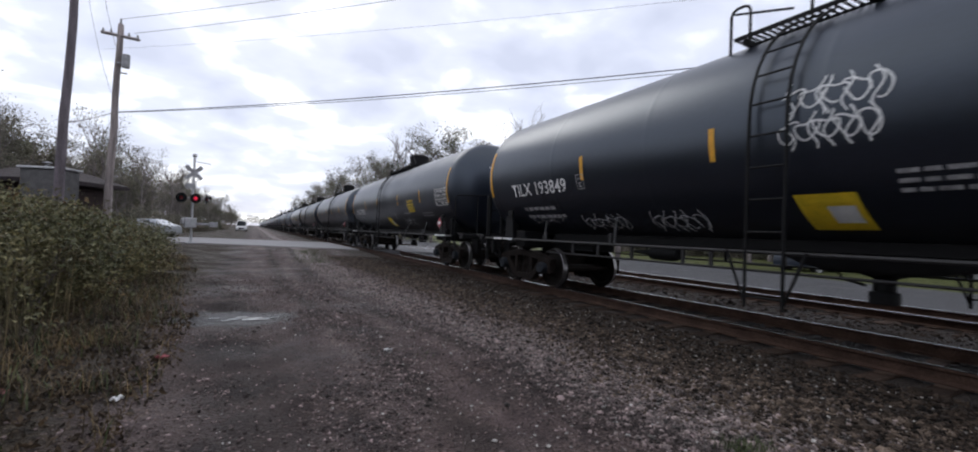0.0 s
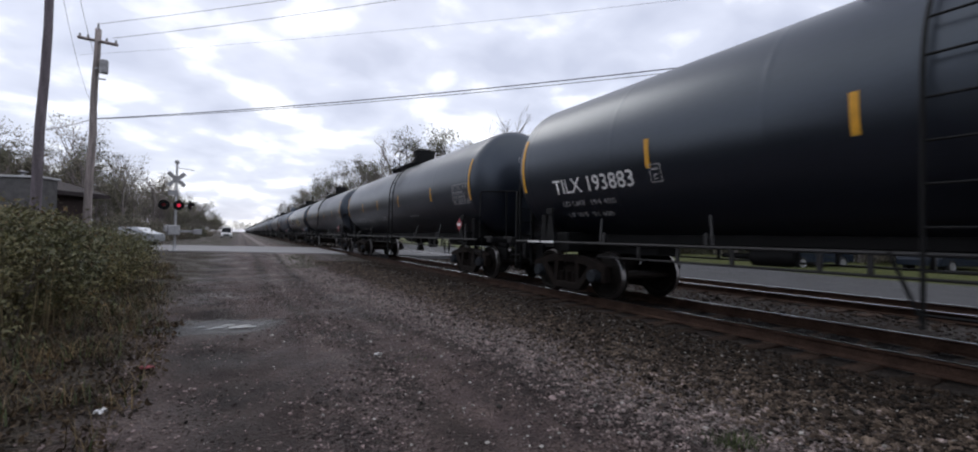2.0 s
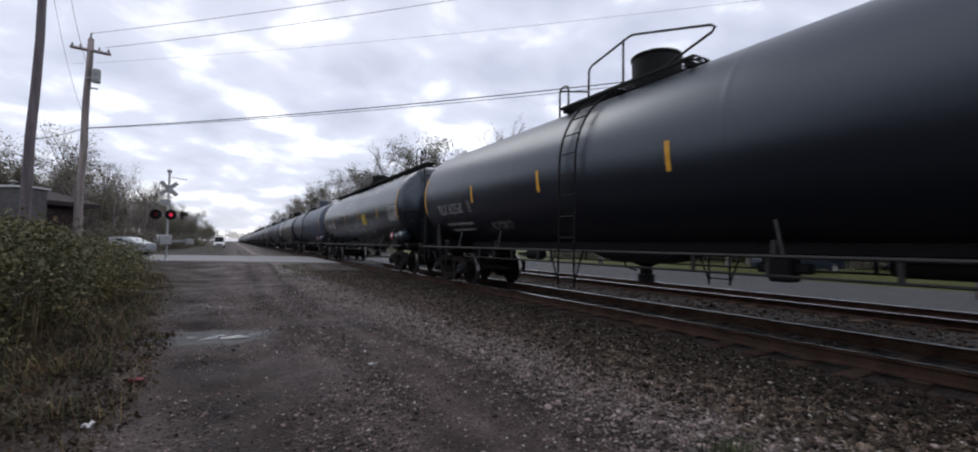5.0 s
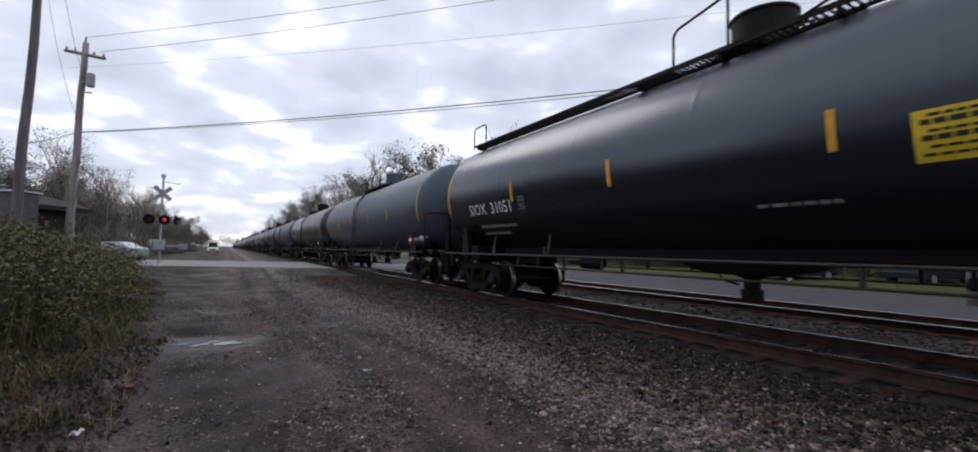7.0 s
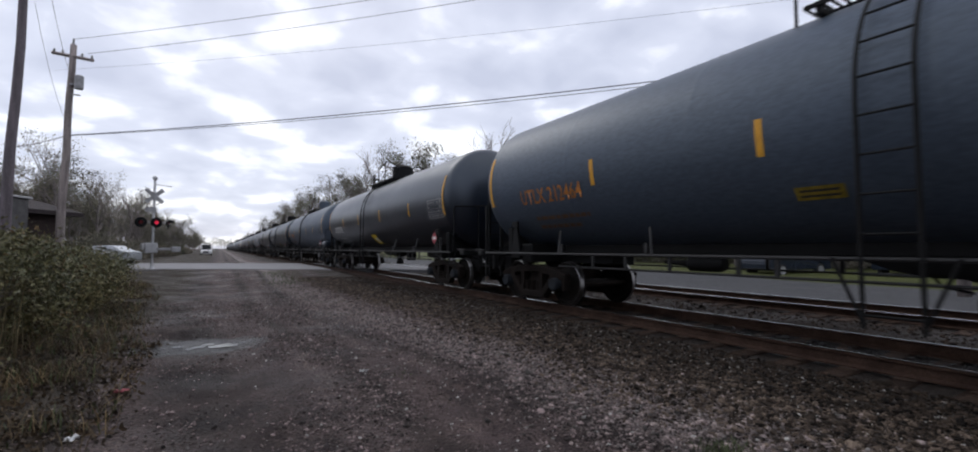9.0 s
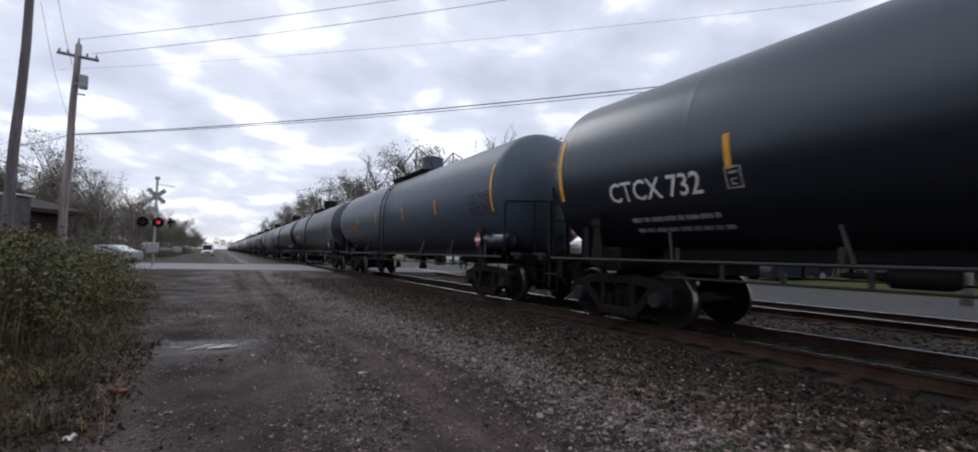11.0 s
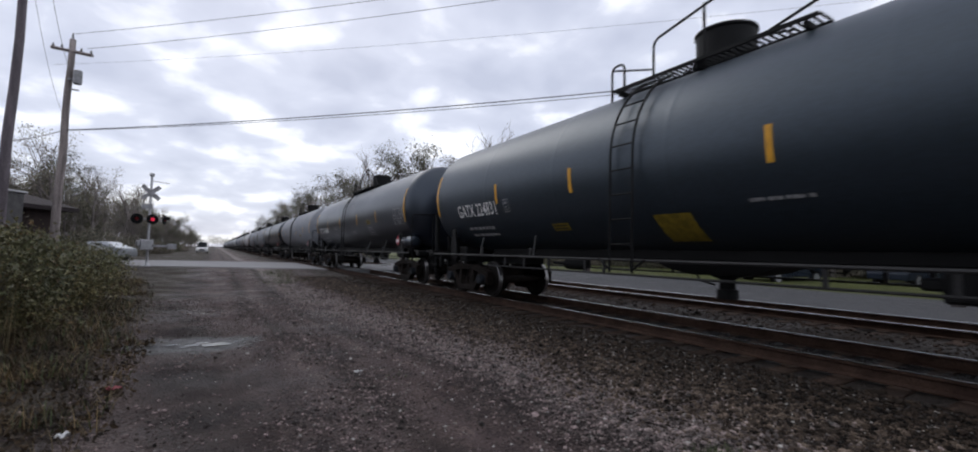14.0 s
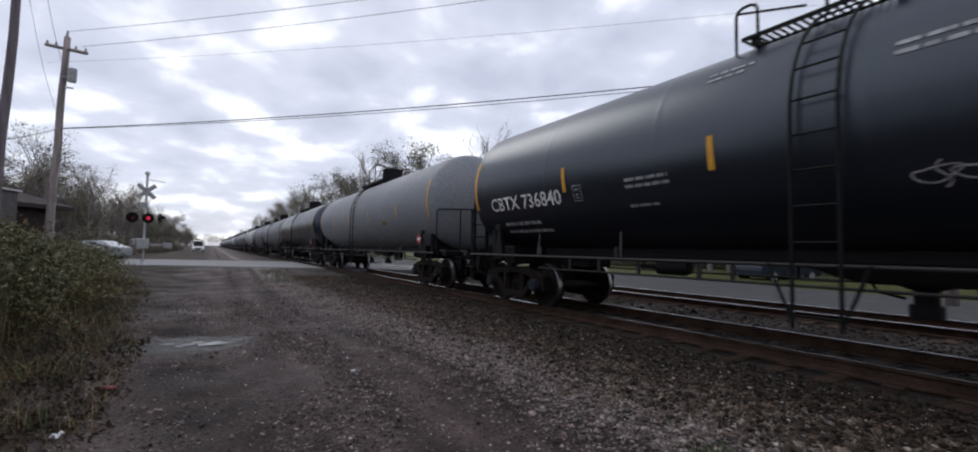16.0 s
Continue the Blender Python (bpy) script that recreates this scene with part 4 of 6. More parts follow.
    for s in (-1, 1):
        turn = pose(0, top, 0) @ pose(0, 0, 0, 0, 0, 0 if s < 0 else 180)
        if style.get("gable"):
            turn = pose(0, top, 0) @ (Matrix.Identity(4) if s < 0 else Matrix.Translation((1.6, 0, 0)))
            linked("guard_rail", cached("gable_rail", lambda: tubes(0.022, [(-0.8, 0.62, 4.2), (-0.8, 0.62, 4.68), (-0.8, 0.58, 4.76), (-0.8, 0.50, 4.82), (-0.8, -0.72, 5.22), (-0.8, -0.78, 5.22), (-0.8, -1.95, 4.64), (-0.8, -2.40, 4.20)])), fit, car, "gabled pipe guard rail", turn)
            linked("guard_post", cached("gable_post", lambda: tubes(0.022, [(-0.80, -0.75, 4.2), (-0.80, -0.75, 5.20)])), fit, car, at=turn)
        else:
            linked("guard_rail", cached("guard_rail", lambda: tubes(0.022, [(-0.8, 0.80, 4.2), (-0.8, 0.80, 4.80), (-0.8, 0.77, 4.88), (-0.8, 0.70, 4.93), (-0.8, -0.25, 5.13), (-0.8, -0.35, 5.14), (-0.8, -0.45, 5.12), (-0.8, -1.95, 4.66), (-0.8, -2.02, 4.60), (-0.8, -1.97, 4.54), (-0.8, -0.9, 4.24)])), fit, car, "bent pipe guard rail", turn)
            linked("guard_post", cached("guard_post", lambda: tubes(0.022, [(-0.80, -0.15, 4.2), (-0.80, -0.15, 5.14)])), fit, car, at=turn)
        if style.get("topwalk"):
            continue
        linked("ladder_hoop", cached("ladder_hoop", lambda: tubes(0.022, arc_rail(-0.80, 1.45, 1.75, 4.05, 4.75))), fit, car, at=turn)
        linked("hoop_brace", cached("hoop_brace", lambda: tubes(0.018, [(-0.80, 1.70, 4.68), (-0.80, 0.85, 4.42)])), fit, car, at=turn)
    if style.get("topwalk"):
        linked("running_board", cached("running_board", lambda: grating_bm(-0.75, -0.35, -8.95, 7.9, 4.36), False), M_BLACK, car, "full length steel running board")
        linked("running_board_rail", cached("board_rail_rear", lambda: tubes(0.02, arc_rail(-0.8, 7.1, 7.8, 4.2, 4.85))), M_BLACK, car)
        linked("running_board_rail", cached("board_rail_front", lambda: tubes(0.02, arc_rail(-0.8, -8.60, -8.10, 4.28, 4.98))), M_BLACK, car)
        linked("running_board_rail", cached("board_rail_tip", lambda: tubes(0.02, arc_rail(-0.8, -9.0, -8.75, 4.28, 4.85))), M_BLACK, car)
        linked("tank_end_ladder", cached("tank_end_ladder", lambda: tubes(0.018, [(-0.80, -8.98, 4.34), (-0.80, -8.98, 1.2)], [(-0.36, -8.98, 4.34), (-0.36, -8.98, 1.2)], *[[(-0.80, -8.98, 1.45 + 0.34 * k), (-0.36, -8.98, 1.45 + 0.34 * k)] for k in range(9)], n=6)), M_BLACK, car, "upright ladder in front of the tank head")
    if full:
        post = linked("brake_post", cached("brake_post", lambda: boxes((-1.25, -1.19, 8.51, 8.57, 1.15, 2.58), bevel=0.01), False), M_BLACK, car, "hand brake post on the trailing platform")
        linked("brake_wheel", cached("brake_wheel", lambda: join_bm(tubes(0.016, [(-1.0 + 0.15 * math.cos(k * 0.3142), 8.54, 2.42 + 0.15 * math.sin(k * 0.3142)) for k in range(21)], n=6), tubes(0.012, [(-1.2, 8.54, 2.42), (-0.85, 8.54, 2.42)], [(-1.0, 8.54, 2.27), (-1.0, 8.54, 2.57)], n=6))), M_BLACK, post)
    if style.get("sill"):
        for e in (-1, 1):
            for k in range(2):
                linked("sill_stencil", cached("sill_stencil", lambda: boxes((-0.004, 0, -0.22, 0.22, -0.022, 0.022)), False), M_WHITE, car, "white stencil bar on the sill", pose(-1.505, e * 7.3 + (k - 0.5) * 0.5, 1.105))
    if style.get("reservoir"):
        linked("air_reservoir", cached("air_reservoir", lambda: lathe([(0.001, -0.56), (0.14, -0.54), (0.21, -0.46), (0.22, 0.0), (0.226, 0.01), (0.22, 0.02), (0.21, 0.46), (0.14, 0.54), (0.001, 0.56)], "y", 22)), paint, car, "air tank painted like its car, on the end platform", pose(-1.20, -7.75, 1.48))
    # reflective strips
    if full:
        tape = style.get("tape", M_TAPE)
        for y, z, h in ((half - 0.02, 2.20, 1.20), *[(q, 2.33, 0.46) for q in style.get("strips", (4.6, 1.55, -1.74, -5.1))], (-half + 0.02, 2.20, 1.20)):
            me = cached(("reflective_strip", round(h, 2), round(z, 2), tape.name), lambda: decal_bm([(-0.045, 0.045, 0, h)], 0, z))
            linked("reflective_strip", me, tape, car, at=pose(0, y, 0))
        pl = cached("placard", lambda: boxes((-0.012, 0.0, -0.137, 0.137, -0.137, 0.137), bevel=0.004), False)
        pw = cached("placard_band", lambda: boxes((-0.018, -0.012, -0.12, 0.12, -0.045, 0.045)), False)
        p = linked("placard", pl, M_RED, car, "red and white diamond hazard placard", pose(-1.46, -7.15, 1.53, 45))
        linked("placard_band", pw, M_WHITE, p, at=pose(0, 0, 0, -45))
        linked("placard_post", cached("placard_post", lambda: boxes((-0.03, 0.03, -0.04, 0.04, 0, 0.42), bevel=0.01), False), M_BLACK_WARM, car, at=pose(-1.38, -7.42, 1.12))
        p = linked("placard", pl, M_RED, car, "red and white diamond hazard placard", pose(0.55, -half - 0.68, 1.75, 45, 0, 90))
        linked("placard_band", pw, M_WHITE, p, at=pose(0, 0, 0, -45))
    if words:
        w, hgt, zz = style.get("text", (2.1, 0.36, 2.10))
        lettering(words, half - style.get("t0", 1.22), zz, w, hgt, ink, car, "stencilled reporting mark")
        for k, line in enumerate(style.get("lines", ())):
            lettering(line, half - style.get("t0", 1.22) - 0.12, zz - 0.24 - 0.21 * k, 0.098 * len(line), 0.115, M_FADED, car, "line of small white weight stencil")
        if not style.get("lines"):
            small_lines(rng, 2, 1.7, 0.22, 0.085, half - style.get("t0", 1.22) - 0.28, zz - 0.33, style.get("small", M_FADED), car, "rows of small faded stencil print")
        head_lettering(words, half, head, ink, car)
        if style.get("square", True):
            part("stencil_square", decal_bm([(0, 0.22, 0.0, 0.018), (0, 0.22, 0.282, 0.30), (0, 0.018, 0, 0.30), (0.202, 0.22, 0, 0.30), (0.05, 0.17, 0.20, 0.235), (0.07, 0.15, 0.12, 0.14), (0.07, 0.15, 0.05, 0.07), (0.07, 0.09, 0.05, 0.14)], half - style.get("t0", 1.22) - w - 0.35, zz + 0.02), M_FADED if ink is not M_ORANGE else ink, car)
    if style.get("table"):
        q = [(0, 1.1, 0, 0.02), (0, 1.1, 0.56, 0.58), (0, 0.02, 0, 0.58), (1.08, 1.1, 0, 0.58), (0, 1.1, 0.13, 0.145), (0, 1.1, 0.29, 0.3), (0, 1.1, 0.43, 0.44)]
        for r in range(4):
            for c in range(6):
                if rng.random() < 0.75:
                    q.append((0.06 + c * 0.17, 0.06 + c * 0.17 + rng.uniform(0.07, 0.14), 0.05 + r * 0.14, 0.10 + r * 0.14))
        part("test_panel", decal_bm(q, -6.75, 2.14), style.get("table"), car, "outlined qualification stencil")
    if style.get("yellow1"):
        y = style["yellow1"]
        p = part("yellow_notice", decal_bm([(0, 0.66, 0, 0.60, -0.12)], y, 1.42, 0.009), style.get("ymat", M_YELLOW), car, "yellow notice sheet with a pale patch")
        part("notice_patch", decal_bm([(0.24, 0.52, 0.14, 0.42, -0.12)], y - 0.05, 1.42, 0.013), M_WHITE if not style.get("ymat") else M_YELLOW_OLD, p)
    if style.get("yellow2"):
        y, z = style["yellow2"]
        p = part("yellow_placard", decal_bm([(0, 0.75, 0, 0.50)], y, z, 0.010), M_YELLOW, car, "yellow placard with black print")
        q = []
        for r in range(6):
            u = 0.06 + (0.05 if r % 2 else 0)
            while u < 0.70:
                d = rng.uniform(0.05, 0.12)
                q.append((u, min(u + d, 0.73), 0.06 + r * 0.075, 0.06 + r * 0.075 + (0.05 if r in (2, 4) else 0.028)))
                u += d + 0.02
        part("placard_print", decal_bm(q, y, z, 0.014), M_INK, p)
    if style.get("small_yellow"):
        y, z = style["small_yellow"]
        p = part("yellow_label", decal_bm([(0, 0.5, 0, 0.18)], y, z, 0.010), M_YELLOW_OLD, car, "small yellow label")
        part("label_print", decal_bm([(0.05, 0.45, 0.04, 0.07), (0.05, 0.45, 0.11, 0.14)], y, z, 0.014), M_INK, p)
    for y, z, rows, w in style.get("print", ()):
        small_lines(rng, rows, w, 0.11, 0.05, y, z, M_FADED, car, "rows of small faded stencil print")
    for y, z, w, h, k, m in style.get("spray", ()):
        part("graffiti", ribbon(scrawl(rng, w, h, k), 0.021, y, z), m, car, "chalky spray-painted scrawl")
    return car


def paint(name, base, rough, dust, spec=0.6):
    m = mat(name, base, rough, 0.0, 0.22, 0.9, 24, 0.03, tint=dust, spec=spec, stretch=(1, 0.35, 1))
    # bluish specular tint stands in for veiling glare
    m.node_tree.nodes["Principled BSDF"].inputs["Specular Tint"].default_value = (0.78, 0.88, 1.0, 1)
    return m


# blue in the black and green-black tones imitates glare veiling the tanks
P_BLACK = paint("tank_black", (0.0050, 0.0070, 0.0130), 0.35, (0.008, 0.010, 0.0165), 0.9)
P_GLOSS = paint("tank_glossy_black", (0.0050, 0.0070, 0.0125), 0.29, (0.008, 0.010, 0.0155), 1.0)
P_GREEN = paint("tank_green_black", (0.0130, 0.0205, 0.0290), 0.42, (0.017, 0.025, 0.034), 0.85)
P_GREY = paint("tank_dark_grey", (0.047, 0.062, 0.088), 0.48, (0.056, 0.071, 0.094))
# greys of the far cars, brightened to include haze down the line
P_MID = paint("tank_hazed_weathered_grey", (0.17, 0.18, 0.20), 0.6, (0.23, 0.23, 0.24))
P_PALE = paint("tank_pale_grey", (0.50, 0.50, 0.51), 0.6, (0.38, 0.37, 0.36))

TRAIN = []


def build_train():
    orange = dict(gable=True, dome_y=-0.52, top=-0.25, dome=0.42, strips=(4.5, 1.62, -1.66, -4.55), lad_y=0.38, text=(1.9, 0.32, 2.15), square=False, small=M_ORANGE_DIM, grey_fit=P_GREY, tape=M_TAPE)
    cars = [
        (2.72, P_BLACK, "black tank car with chalky graffiti and yellow notices", "TILX 193849", M_WHITE, dict(sill=True, gable=True, dome_y=-0.4, top=-0.1, strips=(4.2, 1.38, -1.9, -5.1), lad_y=0.55, t0=1.05, text=(2.15, 0.30, 2.14), yellow1=0.38, spray=((4.65, 1.40, 1.2, 0.42, 5, M_CHALK), (2.85, 1.40, 1.05, 0.45, 5, M_CHALK), (6.5, 1.52, 1.1, 0.25, 3, M_FADED), (0.42, 2.72, 1.05, 0.38, 5, M_WHITE), (0.46, 2.36, 1.0, 0.36, 5, M_WHITE)), print=((-0.6, 1.98, 3, 1.4),), table=M_FADED)),
        (21.73, P_BLACK, "black tank car with a yellow placard and a scrawl", "TILX 193883", M_WHITE, dict(sill=True, gable=True, dome_y=-0.4, top=0.1, strips=(4.4, 1.65, -2.1, -5.1), lad_y=0.85, t0=1.05, text=(2.15, 0.30, 2.08), lines=("LD LMT  194 400", "LT WT  91 600"), yellow1=0.40, yellow2=(-3.45, 2.0), spray=((-2.2, 1.50, 1.3, 0.36, 6, M_CHALK),), print=((-0.9, 1.95, 3, 0.6), (-2.65, 1.95, 1, 1.2), (-5.0, 1.9, 2, 1.3)), table=M_WHITE)),
        (40.35, P_BLACK, "dull black tank car with faded marks", "GATX 227088", M_FADED, dict(lad=0.30, lad_y=-0.85, strips=(4.55, 1.68, -1.46, -5.0), text=(2.2, 0.30, 1.80), spray=((4.0, 1.7, 1.1, 0.35, 4, M_FADED),), print=((1.4, 1.95, 2, 0.6), (-2.3, 1.9, 1, 1.4)), table=M_FADED)),
        (59.07, P_BLACK, "black tank car with a plain sooty side", "TILX 362568", M_FADED, dict(t0=0.97, text=(1.65, 0.31, 2.10), spray=((4.0, 1.6, 0.9, 0.3, 3, M_FADED),), table=M_FADED)),
        (78.04, P_GLOSS, "glossy black tank car with a full running board on top", "SIOX  31051", M_WHITE, dict(text=(2.0, 0.29, 2.12), reservoir=True, topwalk=True, yellow2=(-2.4, 2.10), print=((-0.8, 1.8, 1, 1.2),), table=M_WHITE)),
        (96.50, P_GREY, "dark grey tank car with faded orange marks and an air tank", "UTLX 212464", M_ORANGE, dict(orange, reservoir=True, small_yellow=(1.35, 1.78), table=M_INK)),
        (115.1, P_BLACK, "black tank car with white marks", "CTCX 732", M_WHITE, dict(text=(1.7, 0.34, 2.06), table=M_FADED, yellow1=0.3)),
        (133.57, P_GREY, "dark grey tank car with orange marks and an air tank", "UTLX 209838", M_ORANGE, dict(orange, reservoir=True, small_yellow=(2.0, 2.0), table=M_INK)),
        (152.3, P_GREEN, "green-black tank car with white marks and a low yellow label", "GATX 224831", M_WHITE, dict(lad=0.9, lad_y=0.75, dome_y=-0.02, strips=(4.7, 2.1, -1.45, -5.0), text=(1.92, 0.33, 2.10), small_yellow=(2.98, 1.66), ymat=M_YELLOW_OLD, yellow1=0.38, print=((-1.1, 1.9, 1, 1.0),), table=M_FADED)),
        (171.0, P_BLACK, "black tank car with crisp white marks", "CBTX 736840", M_WHITE, dict(gable=True, dome_y=-0.5, reservoir=True, t0=0.66, strips=(4.65, 1.7, -1.7, -4.6), text=(2.5, 0.31, 2.12), small_yellow=(-3.25, 2.28), print=((3.2, 2.35, 2, 0.9), (3.2, 1.95, 1, 0.6), (-3.2, 2.12, 4, 0.9), (1.9, 3.7, 2, 0.7), (-0.2, 3.3, 2, 0.9)), spray=((-0.3, 1.9, 0.9, 0.25, 3, M_FADED),), table=M_FADED)),
        (189.9, P_MID, "weathered grey tank car with a small yellow label", None, None, dict(small_yellow=(-3.4, 2.1))),
    ]
    for i, (y, p, label, words, ink, style) in enumerate(cars):
        TRAIN.append((build_car(i, y, 7.94, p, label, style, words or None, ink), y))
    rest = [P_BLACK, P_MID, P_MID, P_PALE, P_BLACK, P_MID, P_GREY, P_PALE, P_MID, P_BLACK, P_MID, P_MID, P_GREY, P_BLACK, P_MID, P_PALE, P_BLACK, P_GREY, P_MID, P_BLACK, P_GREY, P_MID, P_BLACK, P_BLACK]
    names = {P_BLACK: "black", P_MID: "weathered grey", P_GREY: "dark grey", P_PALE: "pale grey"}
    for k, p in enumerate(rest):
        y = 189.9 + 18.72 * (k + 1)
        TRAIN.append((build_car(20 + k, y, 7.94, p, names[p] + " tank car further down the train", {}, full=k < 4, spins=k < 1), y))


build_train()

# ---- poles, wires, signal ----
def bump_pole(bm, foot, top, r0, r1, n=12, k=9):
    f, t = Vector(foot), Vector(top)
    pts = [f.lerp(t, i / k) + Vector((0.02 * math.sin(i * 1.7), 0.02 * math.cos(i * 1.3), 0)) for i in range(k + 1)]
    tube(bm, pts, r0, n, r1)


def sagging(a, b, sag, k=24):
    a, b = Vector(a), Vector(b)
    return [a.lerp(b, i / k) - Vector((0, 0, sag * 4 * (i / k) * (1 - i / k))) for i in range(k + 1)]


def build_pole_lane():
    foot, top = Vector((-6.30, 27.55, 0.0)), Vector((-5.98, 26.85, 10.75))
    p = empty("utility_pole", pose(*foot), "weathered wooden utility pole with crossarm and transformer", "utility pole")
    d = top - foot
    bm = bmesh.new(); bump_pole(bm, (0, 0, 0), d, 0.17, 0.115)
    part("pole", bm, M_WOOD, p, smooth=True)
    arm = Vector((1.62, -0.98, -0.38)) / 2
    c = d - Vector((0, 0, 0.55))
    bm = bmesh.new(); tube(bm, [c - arm, c + arm], 0.075, 4)
    part("crossarm", bm, M_WOOD, p)
    for k in (-0.92, -0.5, 0.45, 0.92):
        q = c + arm * k
        part("insulator", lathe([(0.02, 0.06), (0.05, 0.10), (0.03, 0.13), (0.05, 0.16), (0.02, 0.22), (0.001, 0.23)], "z", 10, q), M_GREY, p)
    part("insulator", lathe([(0.03, 0.0), (0.06, 0.06), (0.03, 0.1), (0.05, 0.14), (0.02, 0.3), (0.001, 0.31)], "z", 10, d), M_GREY, p)
    part("transformer", lathe([(0.001, 0), (0.15, 0.0), (0.165, 0.04), (0.165, 0.55), (0.17, 0.56), (0.14, 0.62), (0.001, 0.64)], "z", 16, d + Vector((0.28, -0.12, -2.05))), M_GREY, p, "grey steel can")
    part("bracket", boxes((d.x - 0.05, d.x + 0.3, d.y - 0.16, d.y - 0.08, d.z - 1.9, d.z - 1.82), (d.x + 0.05, d.x + 0.35, d.y - 0.16, d.y - 0.08, d.z - 2.35, d.z - 2.3)), M_GREY, p)
    part("conduit", tubes(0.035, [(0.02, -0.19, 2.6), (0.10, -0.36, 4.6)]), M_WHITE, p, "pale plastic conduit")


def build_pole_tall():
    p = empty("utility_pole", pose(-6.08, 20.6, 0), "tall dark-stained wooden utility pole beside the thicket", "utility pole")
    bm = bmesh.new(); bump_pole(bm, (0, 0, 0), (0.62, -1.15, 14.5), 0.155, 0.085)
    # creosote brown lightened and tinted purplish in place of haze
    part("pole", bm, mat("hazed_creosoted_pole", (0.160, 0.135, 0.150), 0.9, 0, 0.3, 2, 30, 0.4, stretch=(4, 4, 0.3)), p, smooth=True)


def build_pole_far(x, y, h, arm):
    p = empty("utility_pole", pose(x, y, ground_z(x, y)), "wooden utility pole beyond the tracks", "utility pole")
    bm = bmesh.new(); bump_pole(bm, (0, 0, 0), (0.1, 0, h), 0.16, 0.11)
    part("pole", bm, M_WOOD, p, smooth=True)
    for k in range(arm):
        z = h - 0.4 - 0.7 * k
        part("crossarm", boxes((-1.2, 1.2, -0.06, 0.06, z - 0.06, z + 0.06), bevel=0.01), M_WOOD, p)
        for u in (-1.05, -0.6, 0.6, 1.05):
            part("insulator", lathe([(0.03, 0.06), (0.05, 0.10), (0.03, 0.14), (0.001, 0.2)], "z", 8, (u, 0, z)), M_GREY, p)


def build_wires():
    P2 = Vector((18.6, 4.2, 7.9))
    lows = [((-6.18, 27.2, 6.62), (18.6, 4.2, 7.68), 0.33, 0.019), ((-6.18, 27.2, 6.60), (18.6, 4.2, 7.54), 0.36, 0.012),
            ((-6.18, 27.2, 6.60), (-6.0, 20.45, 4.75), 0.05, 0.018),
            ((-5.98, 26.85, 11.0), (18.6, 4.2, 12.2), 0.35, 0.010), ((-5.3, 26.1, 10.2), (19.35, 4.15, 12.1), 0.4, 0.010), ((-6.7, 27.4, 9.6), (17.9, 3.9, 9.3), 0.3, 0.0045),
            ((-5.98, 26.85, 9.2), (-5.5, 19.6, 13.0), 0.6, 0.008), ((-5.98, 26.85, 6.9), (-5.4, 19.8, 9.5), 0.5, 0.006)]
    for a, b, sag, r in lows:
        tagged(part("overhead_wire", tubes(r, sagging(a, b, sag), n=6), M_WIRE, smooth=True), "black overhead cable slung between utility poles", "overhead wire", "overhead wires")


